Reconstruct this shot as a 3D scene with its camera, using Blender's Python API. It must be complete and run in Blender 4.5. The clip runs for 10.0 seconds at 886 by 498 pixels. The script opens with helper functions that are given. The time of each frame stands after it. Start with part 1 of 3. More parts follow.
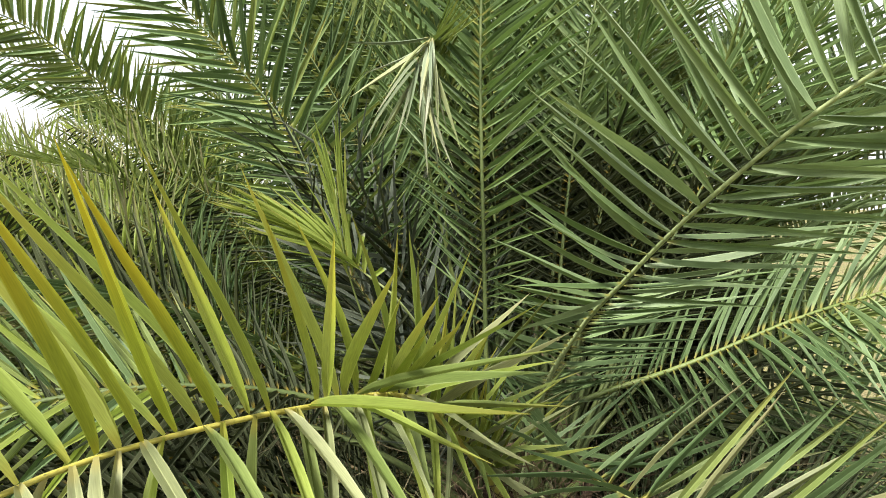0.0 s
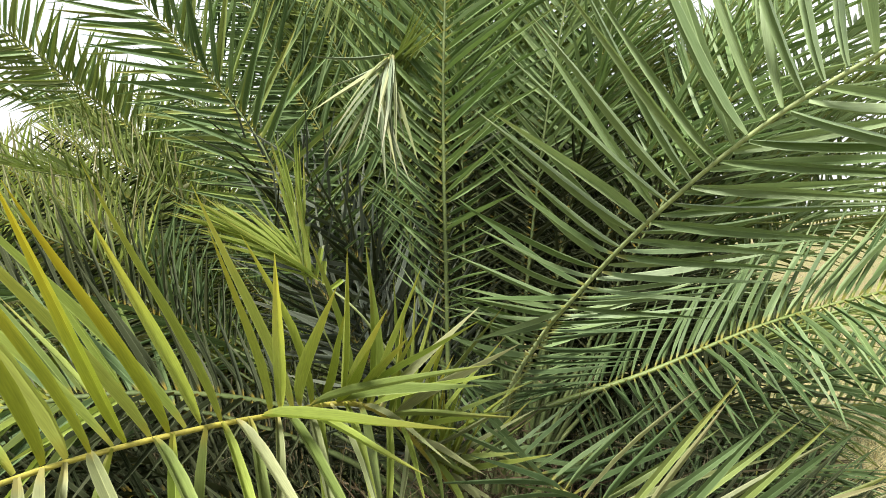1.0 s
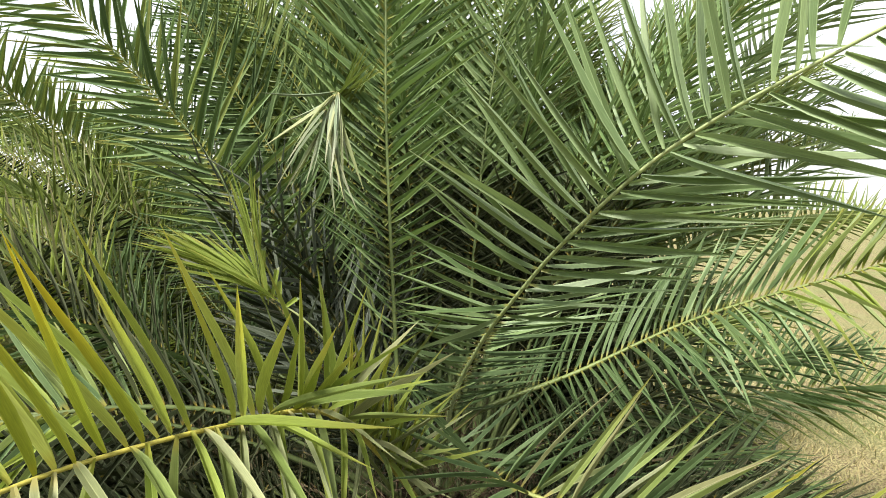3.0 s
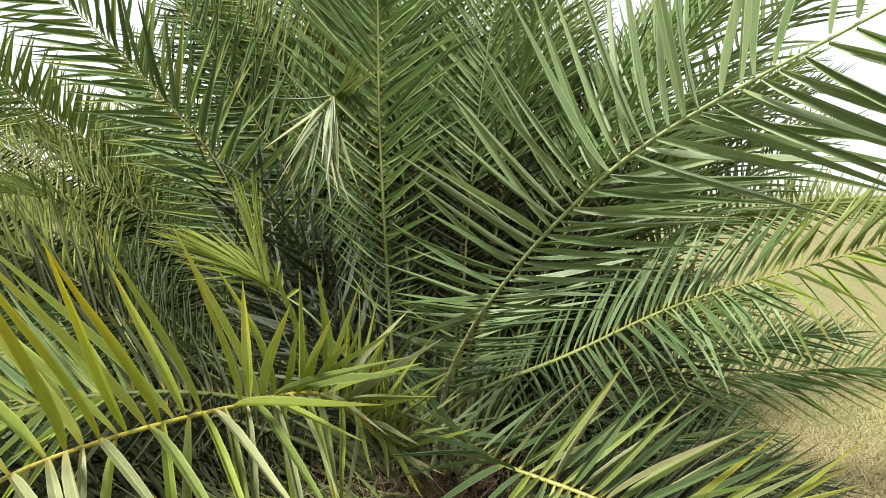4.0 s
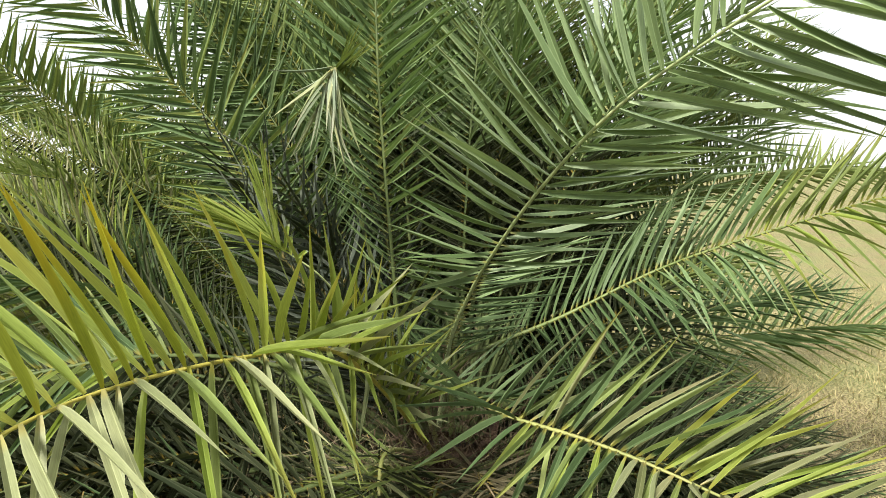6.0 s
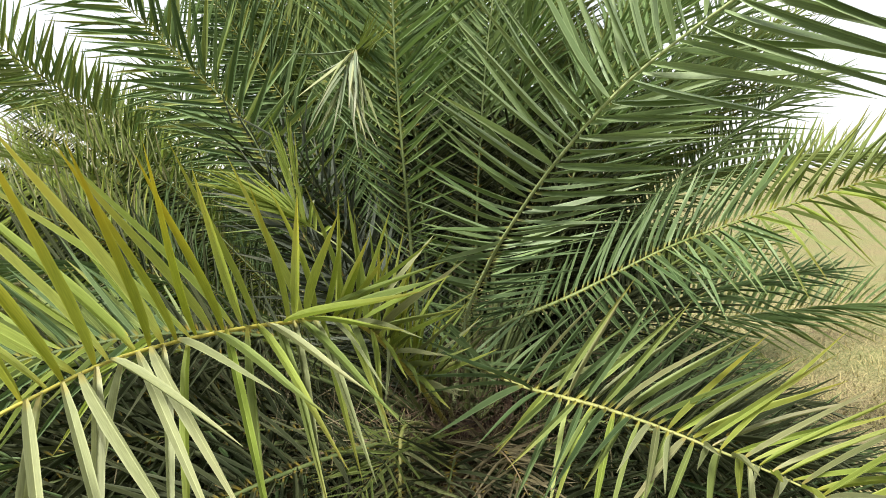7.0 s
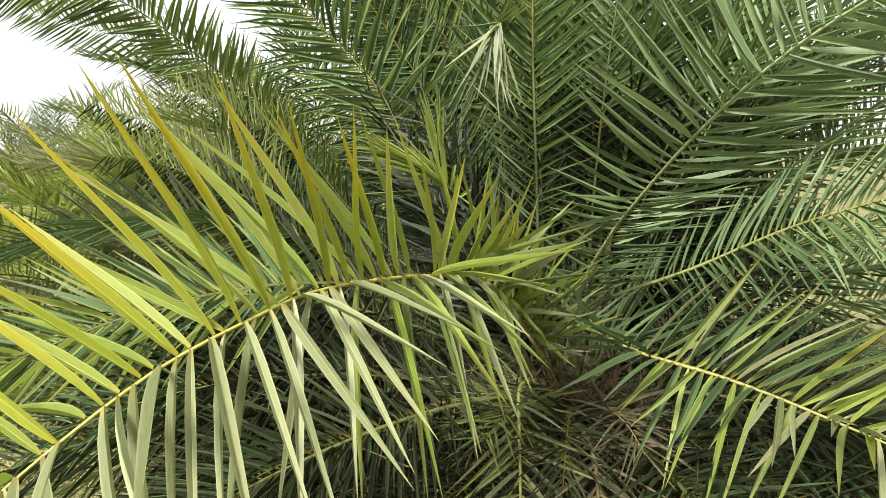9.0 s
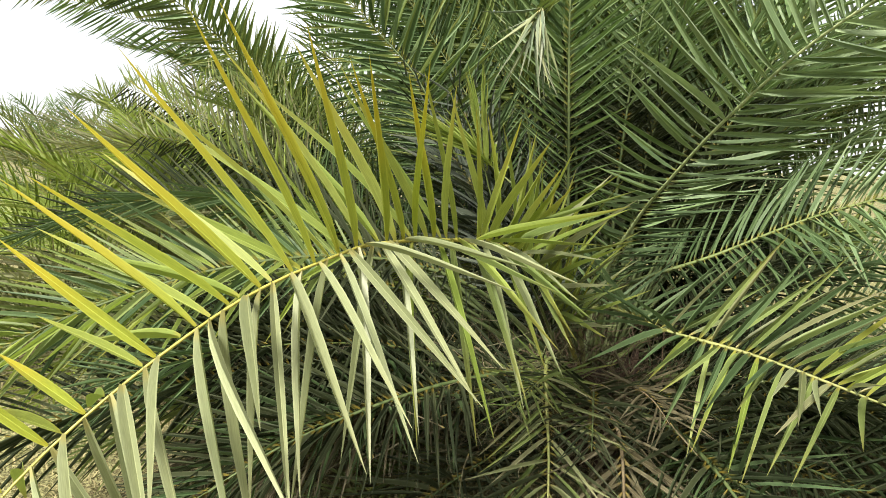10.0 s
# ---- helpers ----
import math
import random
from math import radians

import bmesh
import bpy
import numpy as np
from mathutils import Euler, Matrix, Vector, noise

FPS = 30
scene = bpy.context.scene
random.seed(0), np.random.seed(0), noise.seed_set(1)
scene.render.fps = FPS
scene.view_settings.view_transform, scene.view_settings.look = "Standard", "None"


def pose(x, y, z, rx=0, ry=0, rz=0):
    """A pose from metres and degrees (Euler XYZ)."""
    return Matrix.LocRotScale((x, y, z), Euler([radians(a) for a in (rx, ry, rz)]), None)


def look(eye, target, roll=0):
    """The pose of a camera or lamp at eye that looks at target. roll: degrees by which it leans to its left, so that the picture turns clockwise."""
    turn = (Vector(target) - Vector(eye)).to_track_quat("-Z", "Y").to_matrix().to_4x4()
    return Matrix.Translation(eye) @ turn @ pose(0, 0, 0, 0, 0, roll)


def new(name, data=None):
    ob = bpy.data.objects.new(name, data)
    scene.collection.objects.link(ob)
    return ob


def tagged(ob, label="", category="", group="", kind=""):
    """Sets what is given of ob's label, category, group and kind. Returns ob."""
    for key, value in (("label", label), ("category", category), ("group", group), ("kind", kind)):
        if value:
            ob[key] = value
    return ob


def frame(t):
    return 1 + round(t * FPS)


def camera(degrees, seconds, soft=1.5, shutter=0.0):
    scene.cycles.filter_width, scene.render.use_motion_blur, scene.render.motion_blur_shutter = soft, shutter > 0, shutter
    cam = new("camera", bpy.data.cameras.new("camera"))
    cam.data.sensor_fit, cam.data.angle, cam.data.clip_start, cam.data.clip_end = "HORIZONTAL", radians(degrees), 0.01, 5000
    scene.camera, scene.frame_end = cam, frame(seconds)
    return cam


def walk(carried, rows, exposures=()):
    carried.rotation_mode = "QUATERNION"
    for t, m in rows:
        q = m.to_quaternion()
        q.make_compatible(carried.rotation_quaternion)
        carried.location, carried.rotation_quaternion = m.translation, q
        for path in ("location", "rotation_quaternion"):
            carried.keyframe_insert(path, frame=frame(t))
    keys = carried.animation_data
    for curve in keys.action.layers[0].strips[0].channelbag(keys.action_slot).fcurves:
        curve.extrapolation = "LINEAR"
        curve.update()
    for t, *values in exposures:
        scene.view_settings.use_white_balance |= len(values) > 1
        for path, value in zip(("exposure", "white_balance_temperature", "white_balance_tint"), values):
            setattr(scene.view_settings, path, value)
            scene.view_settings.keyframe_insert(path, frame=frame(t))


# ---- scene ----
cam = camera(69.0, 10.0, soft=0.95)
PATH = [
    (0, (0.406, 0.099, 1.609), (0.038, 2.059, 1.448), 1.7),
    (0.5, (0.424, 0.1, 1.616), (0.061, 2.06, 1.456), 2.0),
    (1, (0.478, 0.078, 1.639), (0.151, 2.045, 1.485), 2.2),
    (1.5, (0.514, 0.01, 1.676), (0.246, 1.988, 1.543), 2.0),
    (2, (0.527, -0.034, 1.687), (0.306, 1.95, 1.554), 1.8),
    (2.5, (0.525, -0.059, 1.696), (0.318, 1.925, 1.556), 1.5),
    (3, (0.535, -0.086, 1.696), (0.342, 1.9, 1.551), 1.1),
    (3.2, (0.538, -0.101, 1.702), (0.351, 1.885, 1.55), 1.2),
    (4.3, (0.591, -0.239, 1.727), (0.388, 1.741, 1.53), 0.4),
    (4.5, (0.592, -0.254, 1.729), (0.384, 1.725, 1.522), 0.4),
    (5, (0.582, -0.264, 1.728), (0.381, 1.713, 1.503), 0.2),
    (5.5, (0.579, -0.287, 1.689), (0.392, 1.693, 1.482), -0.4),
    (5.7, (0.595, -0.295, 1.677), (0.402, 1.683, 1.453), -0.6),
    (7, (0.547, -0.406, 1.585), (0.343, 1.571, 1.36), -1.4),
    (7.5, (0.526, -0.419, 1.591), (0.251, 1.546, 1.338), -1.6),
    (8, (0.486, -0.462, 1.591), (0.145, 1.49, 1.316), -1.5),
    (8.5, (0.432, -0.518, 1.586), (0.034, 1.42, 1.292), -0.9),
    (9, (0.401, -0.56, 1.565), (-0.05, 1.366, 1.265), 0.3),
    (9.5, (0.383, -0.616, 1.535), (-0.101, 1.302, 1.24), 1.1),
    (10, (0.301, -0.705, 1.45), (-0.151, 1.224, 1.179), 2.0),
]
walk(cam, [(t, look(eye, target, roll)) for t, eye, target, roll in PATH], [(0.0, 1.68), (3.0, 1.57), (5.0, 1.47), (10.0, 1.5)])

# ---- light: a bright, thinly overcast day ----
SUN_HEIGHT, SUN_TURN = radians(50), radians(160)
world = bpy.data.worlds.new("overcast_sky")
scene.world = world
world.use_nodes = True
wn, wl = world.node_tree.nodes, world.node_tree.links
wn.clear()
w_out = wn.new("ShaderNodeOutputWorld")
w_bg = wn.new("ShaderNodeBackground")
w_sky = wn.new("ShaderNodeTexSky")
w_sky.sky_type = "NISHITA"
w_sky.sun_disc = False
w_sky.sun_elevation, w_sky.sun_rotation = SUN_HEIGHT, SUN_TURN
w_sky.air_density, w_sky.dust_density = 1.2, 3.0
w_co = wn.new("ShaderNodeTexCoord")
w_no = wn.new("ShaderNodeTexNoise")
w_no.inputs["Scale"].default_value = 2.2
w_no.inputs["Detail"].default_value = 5.0
w_ramp = wn.new("ShaderNodeValToRGB")
w_ramp.color_ramp.elements[0].position, w_ramp.color_ramp.elements[1].position = 0.3, 0.7
w_ramp.color_ramp.elements[0].color = (0.5, 0.5, 0.5, 1)
w_ramp.color_ramp.elements[1].color = (0.92, 0.92, 0.92, 1)
w_mix = wn.new("ShaderNodeMixRGB")
w_mix.inputs["Color2"].default_value = (10.2, 10.3, 10.5, 1)
wl.new(w_co.outputs["Generated"], w_no.inputs["Vector"])
wl.new(w_no.outputs["Fac"], w_ramp.inputs["Fac"])
wl.new(w_ramp.outputs["Color"], w_mix.inputs["Fac"])
wl.new(w_sky.outputs["Color"], w_mix.inputs["Color1"])
wl.new(w_mix.outputs["Color"], w_bg.inputs["Color"])
w_bg.inputs["Strength"].default_value = 0.055
wl.new(w_bg.outputs["Background"], w_out.inputs["Surface"])

sun = new("sun", bpy.data.lights.new("sun", "SUN"))
sun.data.energy, sun.data.angle, sun.data.color = 4.5, radians(16), (1.0, 0.97, 0.87)
sun.matrix_world = look((-math.sin(SUN_TURN) * math.cos(SUN_HEIGHT), math.cos(SUN_TURN) * math.cos(SUN_HEIGHT), math.sin(SUN_HEIGHT)), (0, 0, 0))


# ---- materials ----
def nodes(name):
    m = bpy.data.materials.new(name)
    m.use_nodes = True
    n = m.node_tree.nodes
    n.clear()
    return m, n, m.node_tree.links


def leaf_material(name, low, high, tip, tip_from, islands, gloss=0.48, thin=0.26, sheen=0.28, foot_tint=(0.16, 0.11, 0.01)):
    """Leaf blade: colour between low and high leaf by leaf, ageing to tip colour towards the point, parallel veins."""
    m, n, l = nodes(name)
    out = n.new("ShaderNodeOutputMaterial")
    pr = n.new("ShaderNodeBsdfPrincipled")
    tr = n.new("ShaderNodeBsdfTranslucent")
    ms = n.new("ShaderNodeMixShader")
    ms.inputs[0].default_value = thin
    uv = n.new("ShaderNodeUVMap")
    sep = n.new("ShaderNodeSeparateXYZ")
    l.new(uv.outputs["UV"], sep.inputs[0])
    if islands:
        rnd = n.new("ShaderNodeNewGeometry").outputs["Random Per Island"]
    else:
        rnd = n.new("ShaderNodeObjectInfo").outputs["Random"]
    base = n.new("ShaderNodeMixRGB")
    base.inputs[1].default_value, base.inputs[2].default_value = (*low, 1), (*high, 1)
    l.new(rnd, base.inputs[0])
    # broad mottling
    geo = n.new("ShaderNodeTexCoord")
    no = n.new("ShaderNodeTexNoise")
    no.inputs["Scale"].default_value, no.inputs["Detail"].default_value = 14.0, 3.0
    l.new(geo.outputs["Object"] if islands else geo.outputs["Generated"], no.inputs["Vector"])
    mot = n.new("ShaderNodeMixRGB")
    mot.blend_type = "MULTIPLY"
    mot.inputs[0].default_value = 0.45
    mr = n.new("ShaderNodeMapRange")
    mr.inputs[1].default_value, mr.inputs[2].default_value = 0.3, 0.7
    mr.inputs[3].default_value, mr.inputs[4].default_value = 0.6, 1.25
    l.new(no.outputs["Fac"], mr.inputs[0])
    l.new(base.outputs[0], mot.inputs[1])
    l.new(mr.outputs[0], mot.inputs[2])
    # ageing towards the point, uneven from leaf to leaf
    add = n.new("ShaderNodeMath")
    add.operation = "MULTIPLY_ADD"
    l.new(rnd, add.inputs[0])
    add.inputs[1].default_value = 0.45
    l.new(sep.outputs["Y"], add.inputs[2])
    wob = n.new("ShaderNodeMath")
    wob.operation = "MULTIPLY_ADD"
    l.new(no.outputs["Fac"], wob.inputs[0])
    wob.inputs[1].default_value = 0.3
    l.new(add.outputs[0], wob.inputs[2])
    age = n.new("ShaderNodeMapRange")
    age.inputs[1].default_value, age.inputs[2].default_value = tip_from, tip_from + 0.45
    l.new(wob.outputs[0], age.inputs[0])
    old = n.new("ShaderNodeMixRGB")
    l.new(age.outputs[0], old.inputs[0])
    l.new(mot.outputs[0], old.inputs[1])
    old.inputs[2].default_value = (*tip, 1)
    # fine veins along the blade
    wave = n.new("ShaderNodeTexWave")
    wave.bands_direction = "X"
    wave.inputs["Scale"].default_value, wave.inputs["Distortion"].default_value = 4.0, 0.6
    l.new(uv.outputs["UV"], wave.inputs["Vector"])
    vein = n.new("ShaderNodeMixRGB")
    vein.blend_type = "MULTIPLY"
    vein.inputs[0].default_value = 0.06
    l.new(old.outputs[0], vein.inputs[1])
    l.new(wave.outputs["Color"], vein.inputs[2])
    bump = n.new("ShaderNodeBump")
    bump.inputs["Strength"].default_value, bump.inputs["Distance"].default_value = 0.06, 0.001
    l.new(wave.outputs["Fac"], bump.inputs["Height"])
    # paler midrib
    rib = n.new("ShaderNodeMath")
    rib.operation = "COMPARE"
    rib.inputs[1].default_value, rib.inputs[2].default_value = 0.5, 0.04
    l.new(sep.outputs["X"], rib.inputs[0])
    ribs = n.new("ShaderNodeMixRGB")
    ribs.inputs[2].default_value = (*[min(1, 1.7 * c + 0.05) for c in high], 1)
    weak = n.new("ShaderNodeMath")
    weak.operation = "MULTIPLY"
    weak.inputs[1].default_value = 0.5
    l.new(rib.outputs[0], weak.inputs[0])
    l.new(weak.outputs[0], ribs.inputs[0])
    l.new(vein.outputs[0], ribs.inputs[1])
    # thin pale margins
    off = n.new("ShaderNodeMath")
    off.operation = "SUBTRACT"
    off.inputs[1].default_value = 0.5
    l.new(sep.outputs["X"], off.inputs[0])
    wide = n.new("ShaderNodeMath")
    wide.operation = "ABSOLUTE"
    l.new(off.outputs[0], wide.inputs[0])
    rim = n.new("ShaderNodeMapRange")
    rim.inputs[1].default_value, rim.inputs[2].default_value = 0.40, 0.47
    rim.inputs[3].default_value, rim.inputs[4].default_value = 0.0, 0.36
    l.new(wide.outputs[0], rim.inputs[0])
    rims = n.new("ShaderNodeMixRGB")
    rims.inputs[2].default_value = (*[min(1, 1.5 * c + 0.03) for c in high], 1)
    l.new(rim.outputs[0], rims.inputs[0])
    l.new(ribs.outputs[0], rims.inputs[1])
    foot = n.new("ShaderNodeMapRange")
    foot.inputs[1].default_value, foot.inputs[2].default_value = 0.03, 0.075
    foot.inputs[3].default_value, foot.inputs[4].default_value = 0.7, 0.0
    l.new(sep.outputs["Y"], foot.inputs[0])
    feet = n.new("ShaderNodeMixRGB")
    feet.inputs[2].default_value = (*[0.5 * c + d for c, d in zip(high, foot_tint)], 1)
    l.new(foot.outputs[0], feet.inputs[0])
    l.new(rims.outputs[0], feet.inputs[1])
    l.new(feet.outputs[0], pr.inputs["Base Color"])
    pr.inputs["Specular IOR Level"].default_value = sheen
    pr.inputs["Roughness"].default_value = gloss
    l.new(bump.outputs["Normal"], pr.inputs["Normal"])
    warm = n.new("ShaderNodeMixRGB")
    warm.blend_type = "MULTIPLY"
    warm.inputs[0].default_value = 1.0
    warm.inputs[2].default_value = (1.1, 1.15, 0.75, 1)
    l.new(vein.outputs[0], warm.inputs[1])
    l.new(warm.outputs[0], tr.inputs["Color"])
    l.new(pr.outputs[0], ms.inputs[1])
    l.new(tr.outputs[0], ms.inputs[2])
    l.new(ms.outputs[0], out.inputs["Surface"])
    return m


def plain_material(name, low, high, scale, gloss=0.6, relief=0.3, depth=0.004):
    m, n, l = nodes(name)
    out = n.new("ShaderNodeOutputMaterial")
    pr = n.new("ShaderNodeBsdfPrincipled")
    co = n.new("ShaderNodeTexCoord")
    no = n.new("ShaderNodeTexNoise")
    no.inputs["Scale"].default_value, no.inputs["Detail"].default_value = scale, 8.0
    fine = n.new("ShaderNodeTexNoise")
    fine.inputs["Scale"].default_value, fine.inputs["Detail"].default_value = scale * 11, 4.0
    l.new(co.outputs["Object"], no.inputs["Vector"])
    l.new(co.outputs["Object"], fine.inputs["Vector"])
    mix = n.new("ShaderNodeMixRGB")
    mix.inputs[1].default_value, mix.inputs[2].default_value = (*low, 1), (*high, 1)
    mr = n.new("ShaderNodeMapRange")
    mr.inputs[1].default_value, mr.inputs[2].default_value = 0.32, 0.68
    l.new(no.outputs["Fac"], mr.inputs[0])
    l.new(mr.outputs[0], mix.inputs[0])
    mul = n.new("ShaderNodeMixRGB")
    mul.blend_type = "OVERLAY"
    mul.inputs[0].default_value = 0.5
    l.new(mix.outputs[0], mul.inputs[1])
    l.new(fine.outputs["Fac"], mul.inputs[2])
    l.new(mul.outputs[0], pr.inputs["Base Color"])
    pr.inputs["Roughness"].default_value = gloss
    pr.inputs["Specular IOR Level"].default_value = 0.25
    bump = n.new("ShaderNodeBump")
    bump.inputs["Strength"].default_value, bump.inputs["Distance"].default_value = relief, depth
    l.new(fine.outputs["Fac"], bump.inputs["Height"])
    l.new(bump.outputs["Normal"], pr.inputs["Normal"])
    l.new(pr.outputs[0], out.inputs["Surface"])
    return m


GREEN_LO, GREEN_HI = (0.09, 0.145, 0.05), (0.144, 0.2, 0.082)
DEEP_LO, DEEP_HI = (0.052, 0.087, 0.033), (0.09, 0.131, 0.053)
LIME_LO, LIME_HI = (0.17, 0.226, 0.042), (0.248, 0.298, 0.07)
LEAF = {}
for made_of, islands in (("piece", False), ("joined", True)):
    LEAF["green", made_of] = leaf_material("leaf_green_" + made_of, GREEN_LO, GREEN_HI, (0.123, 0.134, 0.034), 1.25, islands)
    LEAF["olive", made_of] = leaf_material("leaf_olive_" + made_of, (0.1, 0.138, 0.035), (0.154, 0.189, 0.058), (0.19, 0.18, 0.045), 1.1, islands)
    LEAF["celery", made_of] = leaf_material("leaf_celery_" + made_of, (0.178, 0.2, 0.097), (0.242, 0.257, 0.136), (0.26, 0.262, 0.14), 1.1, islands, gloss=0.42)
    # greyish old leaflets, darkened well below their own colour for shade in the crown
    LEAF["dull", made_of] = leaf_material("leaf_dull_shade_" + made_of, (0.016, 0.023, 0.009), (0.042, 0.049, 0.021), (0.055, 0.06, 0.032), 1.1, islands, gloss=0.65, thin=0.15, sheen=0.12)
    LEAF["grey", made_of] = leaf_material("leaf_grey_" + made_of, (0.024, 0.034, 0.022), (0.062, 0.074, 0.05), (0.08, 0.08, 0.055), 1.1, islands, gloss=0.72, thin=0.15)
    LEAF["straw", made_of] = leaf_material("leaf_straw_" + made_of, (0.123, 0.146, 0.056), (0.202, 0.202, 0.101), (0.224, 0.202, 0.112), 1.0, islands, gloss=0.5)
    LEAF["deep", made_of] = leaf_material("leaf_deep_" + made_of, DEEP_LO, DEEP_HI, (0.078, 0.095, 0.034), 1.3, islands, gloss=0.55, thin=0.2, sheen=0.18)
    LEAF["gold", made_of] = leaf_material("leaf_gold_" + made_of, (0.23, 0.268, 0.036), (0.31, 0.332, 0.046), (0.38, 0.318, 0.028), 0.68, islands, thin=0.48, sheen=0.2)
    LEAF["fresh", made_of] = leaf_material("leaf_fresh_" + made_of, (0.118, 0.172, 0.074), (0.178, 0.232, 0.112), (0.18, 0.2, 0.075), 1.25, islands, gloss=0.42, thin=0.32, foot_tint=(0.1, 0.13, 0.06))
    LEAF["lime", made_of] = leaf_material("leaf_lime_" + made_of, LIME_LO, LIME_HI, (0.202, 0.190, 0.045), 1.0, islands, thin=0.42, sheen=0.22)
    LEAF["bright", made_of] = leaf_material("leaf_bright_" + made_of, (0.235, 0.276, 0.056), (0.325, 0.36, 0.09), (0.34, 0.315, 0.055), 0.9, islands, thin=0.48, sheen=0.22)
    LEAF["pale", made_of] = leaf_material("leaf_pale_" + made_of, (0.115, 0.15, 0.09), (0.21, 0.243, 0.155), (0.21, 0.205, 0.138), 0.9, islands, gloss=0.5)
    LEAF["dry", made_of] = leaf_material("leaf_dry_" + made_of, (0.067, 0.056, 0.028), (0.123, 0.106, 0.056), (0.146, 0.123, 0.073), 0.8, islands, gloss=0.75, thin=0.15)
STALK = {
    "green": plain_material("stalk_green", (0.078, 0.106, 0.028), (0.123, 0.146, 0.050), 9, 0.42, 0.1),
    "gold": plain_material("stalk_yellow", (0.26, 0.235, 0.045), (0.33, 0.29, 0.065), 9, 0.4, 0.1),
    "lime": plain_material("stalk_lime", (0.165, 0.2, 0.085), (0.24, 0.27, 0.125), 9, 0.4, 0.1),
    "sallow": plain_material("stalk_sallow", (0.14, 0.16, 0.05), (0.23, 0.22, 0.08), 5, 0.45, 0.15),
    "pale": plain_material("stalk_pale", (0.22, 0.27, 0.125), (0.3, 0.345, 0.17), 9, 0.45, 0.1),
    "deep": plain_material("stalk_deep", (0.045, 0.065, 0.02), (0.08, 0.1, 0.034), 9, 0.62, 0.1),
    "dry": plain_material("stalk_dry", (0.112, 0.084, 0.045), (0.190, 0.151, 0.090), 14, 0.8, 0.4),
}
FIBRE = plain_material("torn_fibre", (0.036, 0.023, 0.014), (0.105, 0.072, 0.042), 14, 0.85, 0.3)
BARK = plain_material("trunk_fibre", (0.020, 0.012, 0.009), (0.062, 0.036, 0.022), 12, 0.9, 0.8, 0.01)
EARTH, en, el = nodes("dry_turf")
e_out, e_pr, e_co = en.new("ShaderNodeOutputMaterial"), en.new("ShaderNodeBsdfPrincipled"), en.new("ShaderNodeTexCoord")
el.new(e_pr.outputs[0], e_out.inputs["Surface"])
e_pr.inputs["Roughness"].default_value = 0.95
e_pr.inputs["Specular IOR Level"].default_value = 0.15


def earth_noise(scale, detail, low, high):
    no, mr = en.new("ShaderNodeTexNoise"), en.new("ShaderNodeMapRange")
    no.inputs["Scale"].default_value, no.inputs["Detail"].default_value = scale, detail
    mr.inputs[1].default_value, mr.inputs[2].default_value = low, high
    el.new(e_co.outputs["Object"], no.inputs["Vector"])
    el.new(no.outputs["Fac"], mr.inputs[0])
    return mr.outputs[0]


def earth_mix(fac, a, b):
    mix = en.new("ShaderNodeMixRGB")
    el.new(fac, mix.inputs[0])
    for k, c in ((1, a), (2, b)):
        if isinstance(c, tuple):
            mix.inputs[k].default_value = (*c, 1)
        else:
            el.new(c, mix.inputs[k])
    return mix.outputs[0]


e_patch = earth_noise(0.9, 6, 0.36, 0.64)
e_fine = earth_noise(70, 6, 0.41, 0.58)
e_mid = earth_noise(11, 6, 0.3, 0.7)
e_soil = earth_mix(e_patch, (0.085, 0.062, 0.034), (0.075, 0.08, 0.03))
e_straw = earth_mix(e_patch, (0.27, 0.215, 0.115), (0.2, 0.205, 0.08))
e_worn = earth_mix(e_mid, e_straw, (0.22, 0.21, 0.095))
el.new(earth_mix(e_fine, e_soil, e_worn), e_pr.inputs["Base Color"])
e_bump = en.new("ShaderNodeBump")
e_bump.inputs["Strength"].default_value, e_bump.inputs["Distance"].default_value = 0.6, 0.012
el.new(e_fine, e_bump.inputs["Height"])
el.new(e_bump.outputs["Normal"], e_pr.inputs["Normal"])


# ---- helpers for the plants ----
def mesh(name, verts, faces, material, uvs=None, smooth=True):
    me = bpy.data.meshes.new(name)
    me.from_pydata([tuple(v) for v in verts], [], faces)
    if uvs is not None:
        layer = me.uv_layers.new(name="UVMap")
        loops = np.empty(len(me.loops), dtype=np.int32)
        me.loops.foreach_get("vertex_index", loops)
        layer.data.foreach_set("uv", np.asarray(uvs, dtype=np.float32)[loops].ravel())
    me.polygons.foreach_set("use_smooth", [smooth] * len(me.polygons))
    me.materials.append(material)
    me.update()
    return me


def part(name, data, parent, label="", m=None):
    ob = new(name, data)
    ob.parent = parent
    if m is not None:
        ob.matrix_basis = m
    if label:
        tagged(ob, label)
    return ob


ROWS_Y = np.array([0.0, 0.05, 0.14, 0.3, 0.5, 0.7, 0.87, 1.0])
HALF_W = np.array([0.34, 0.62, 0.9, 1.0, 0.88, 0.6, 0.3, 0.02])


def leaf_shape(bend, side, fold, curl):
    """Unit leaflet along +y, folded along its midrib: points and uv; half width 0.03."""
    pts, uvs = [], []
    for y, w in zip(ROWS_Y, HALF_W):
        zc = -bend * y * y + 0.005 * math.sin(6 * y + curl)
        xc = side * y * y
        tw = curl * 0.5 * y
        for k in (-1, 0, 1):
            dx, dz = k * 0.03 * w, abs(k) * 0.03 * w * fold
            pts.append((xc + dx * math.cos(tw) - dz * math.sin(tw), y, zc + dx * math.sin(tw) + dz * math.cos(tw)))
            uvs.append((0.5 + 0.5 * k, y))
    return np.array(pts), np.array(uvs)


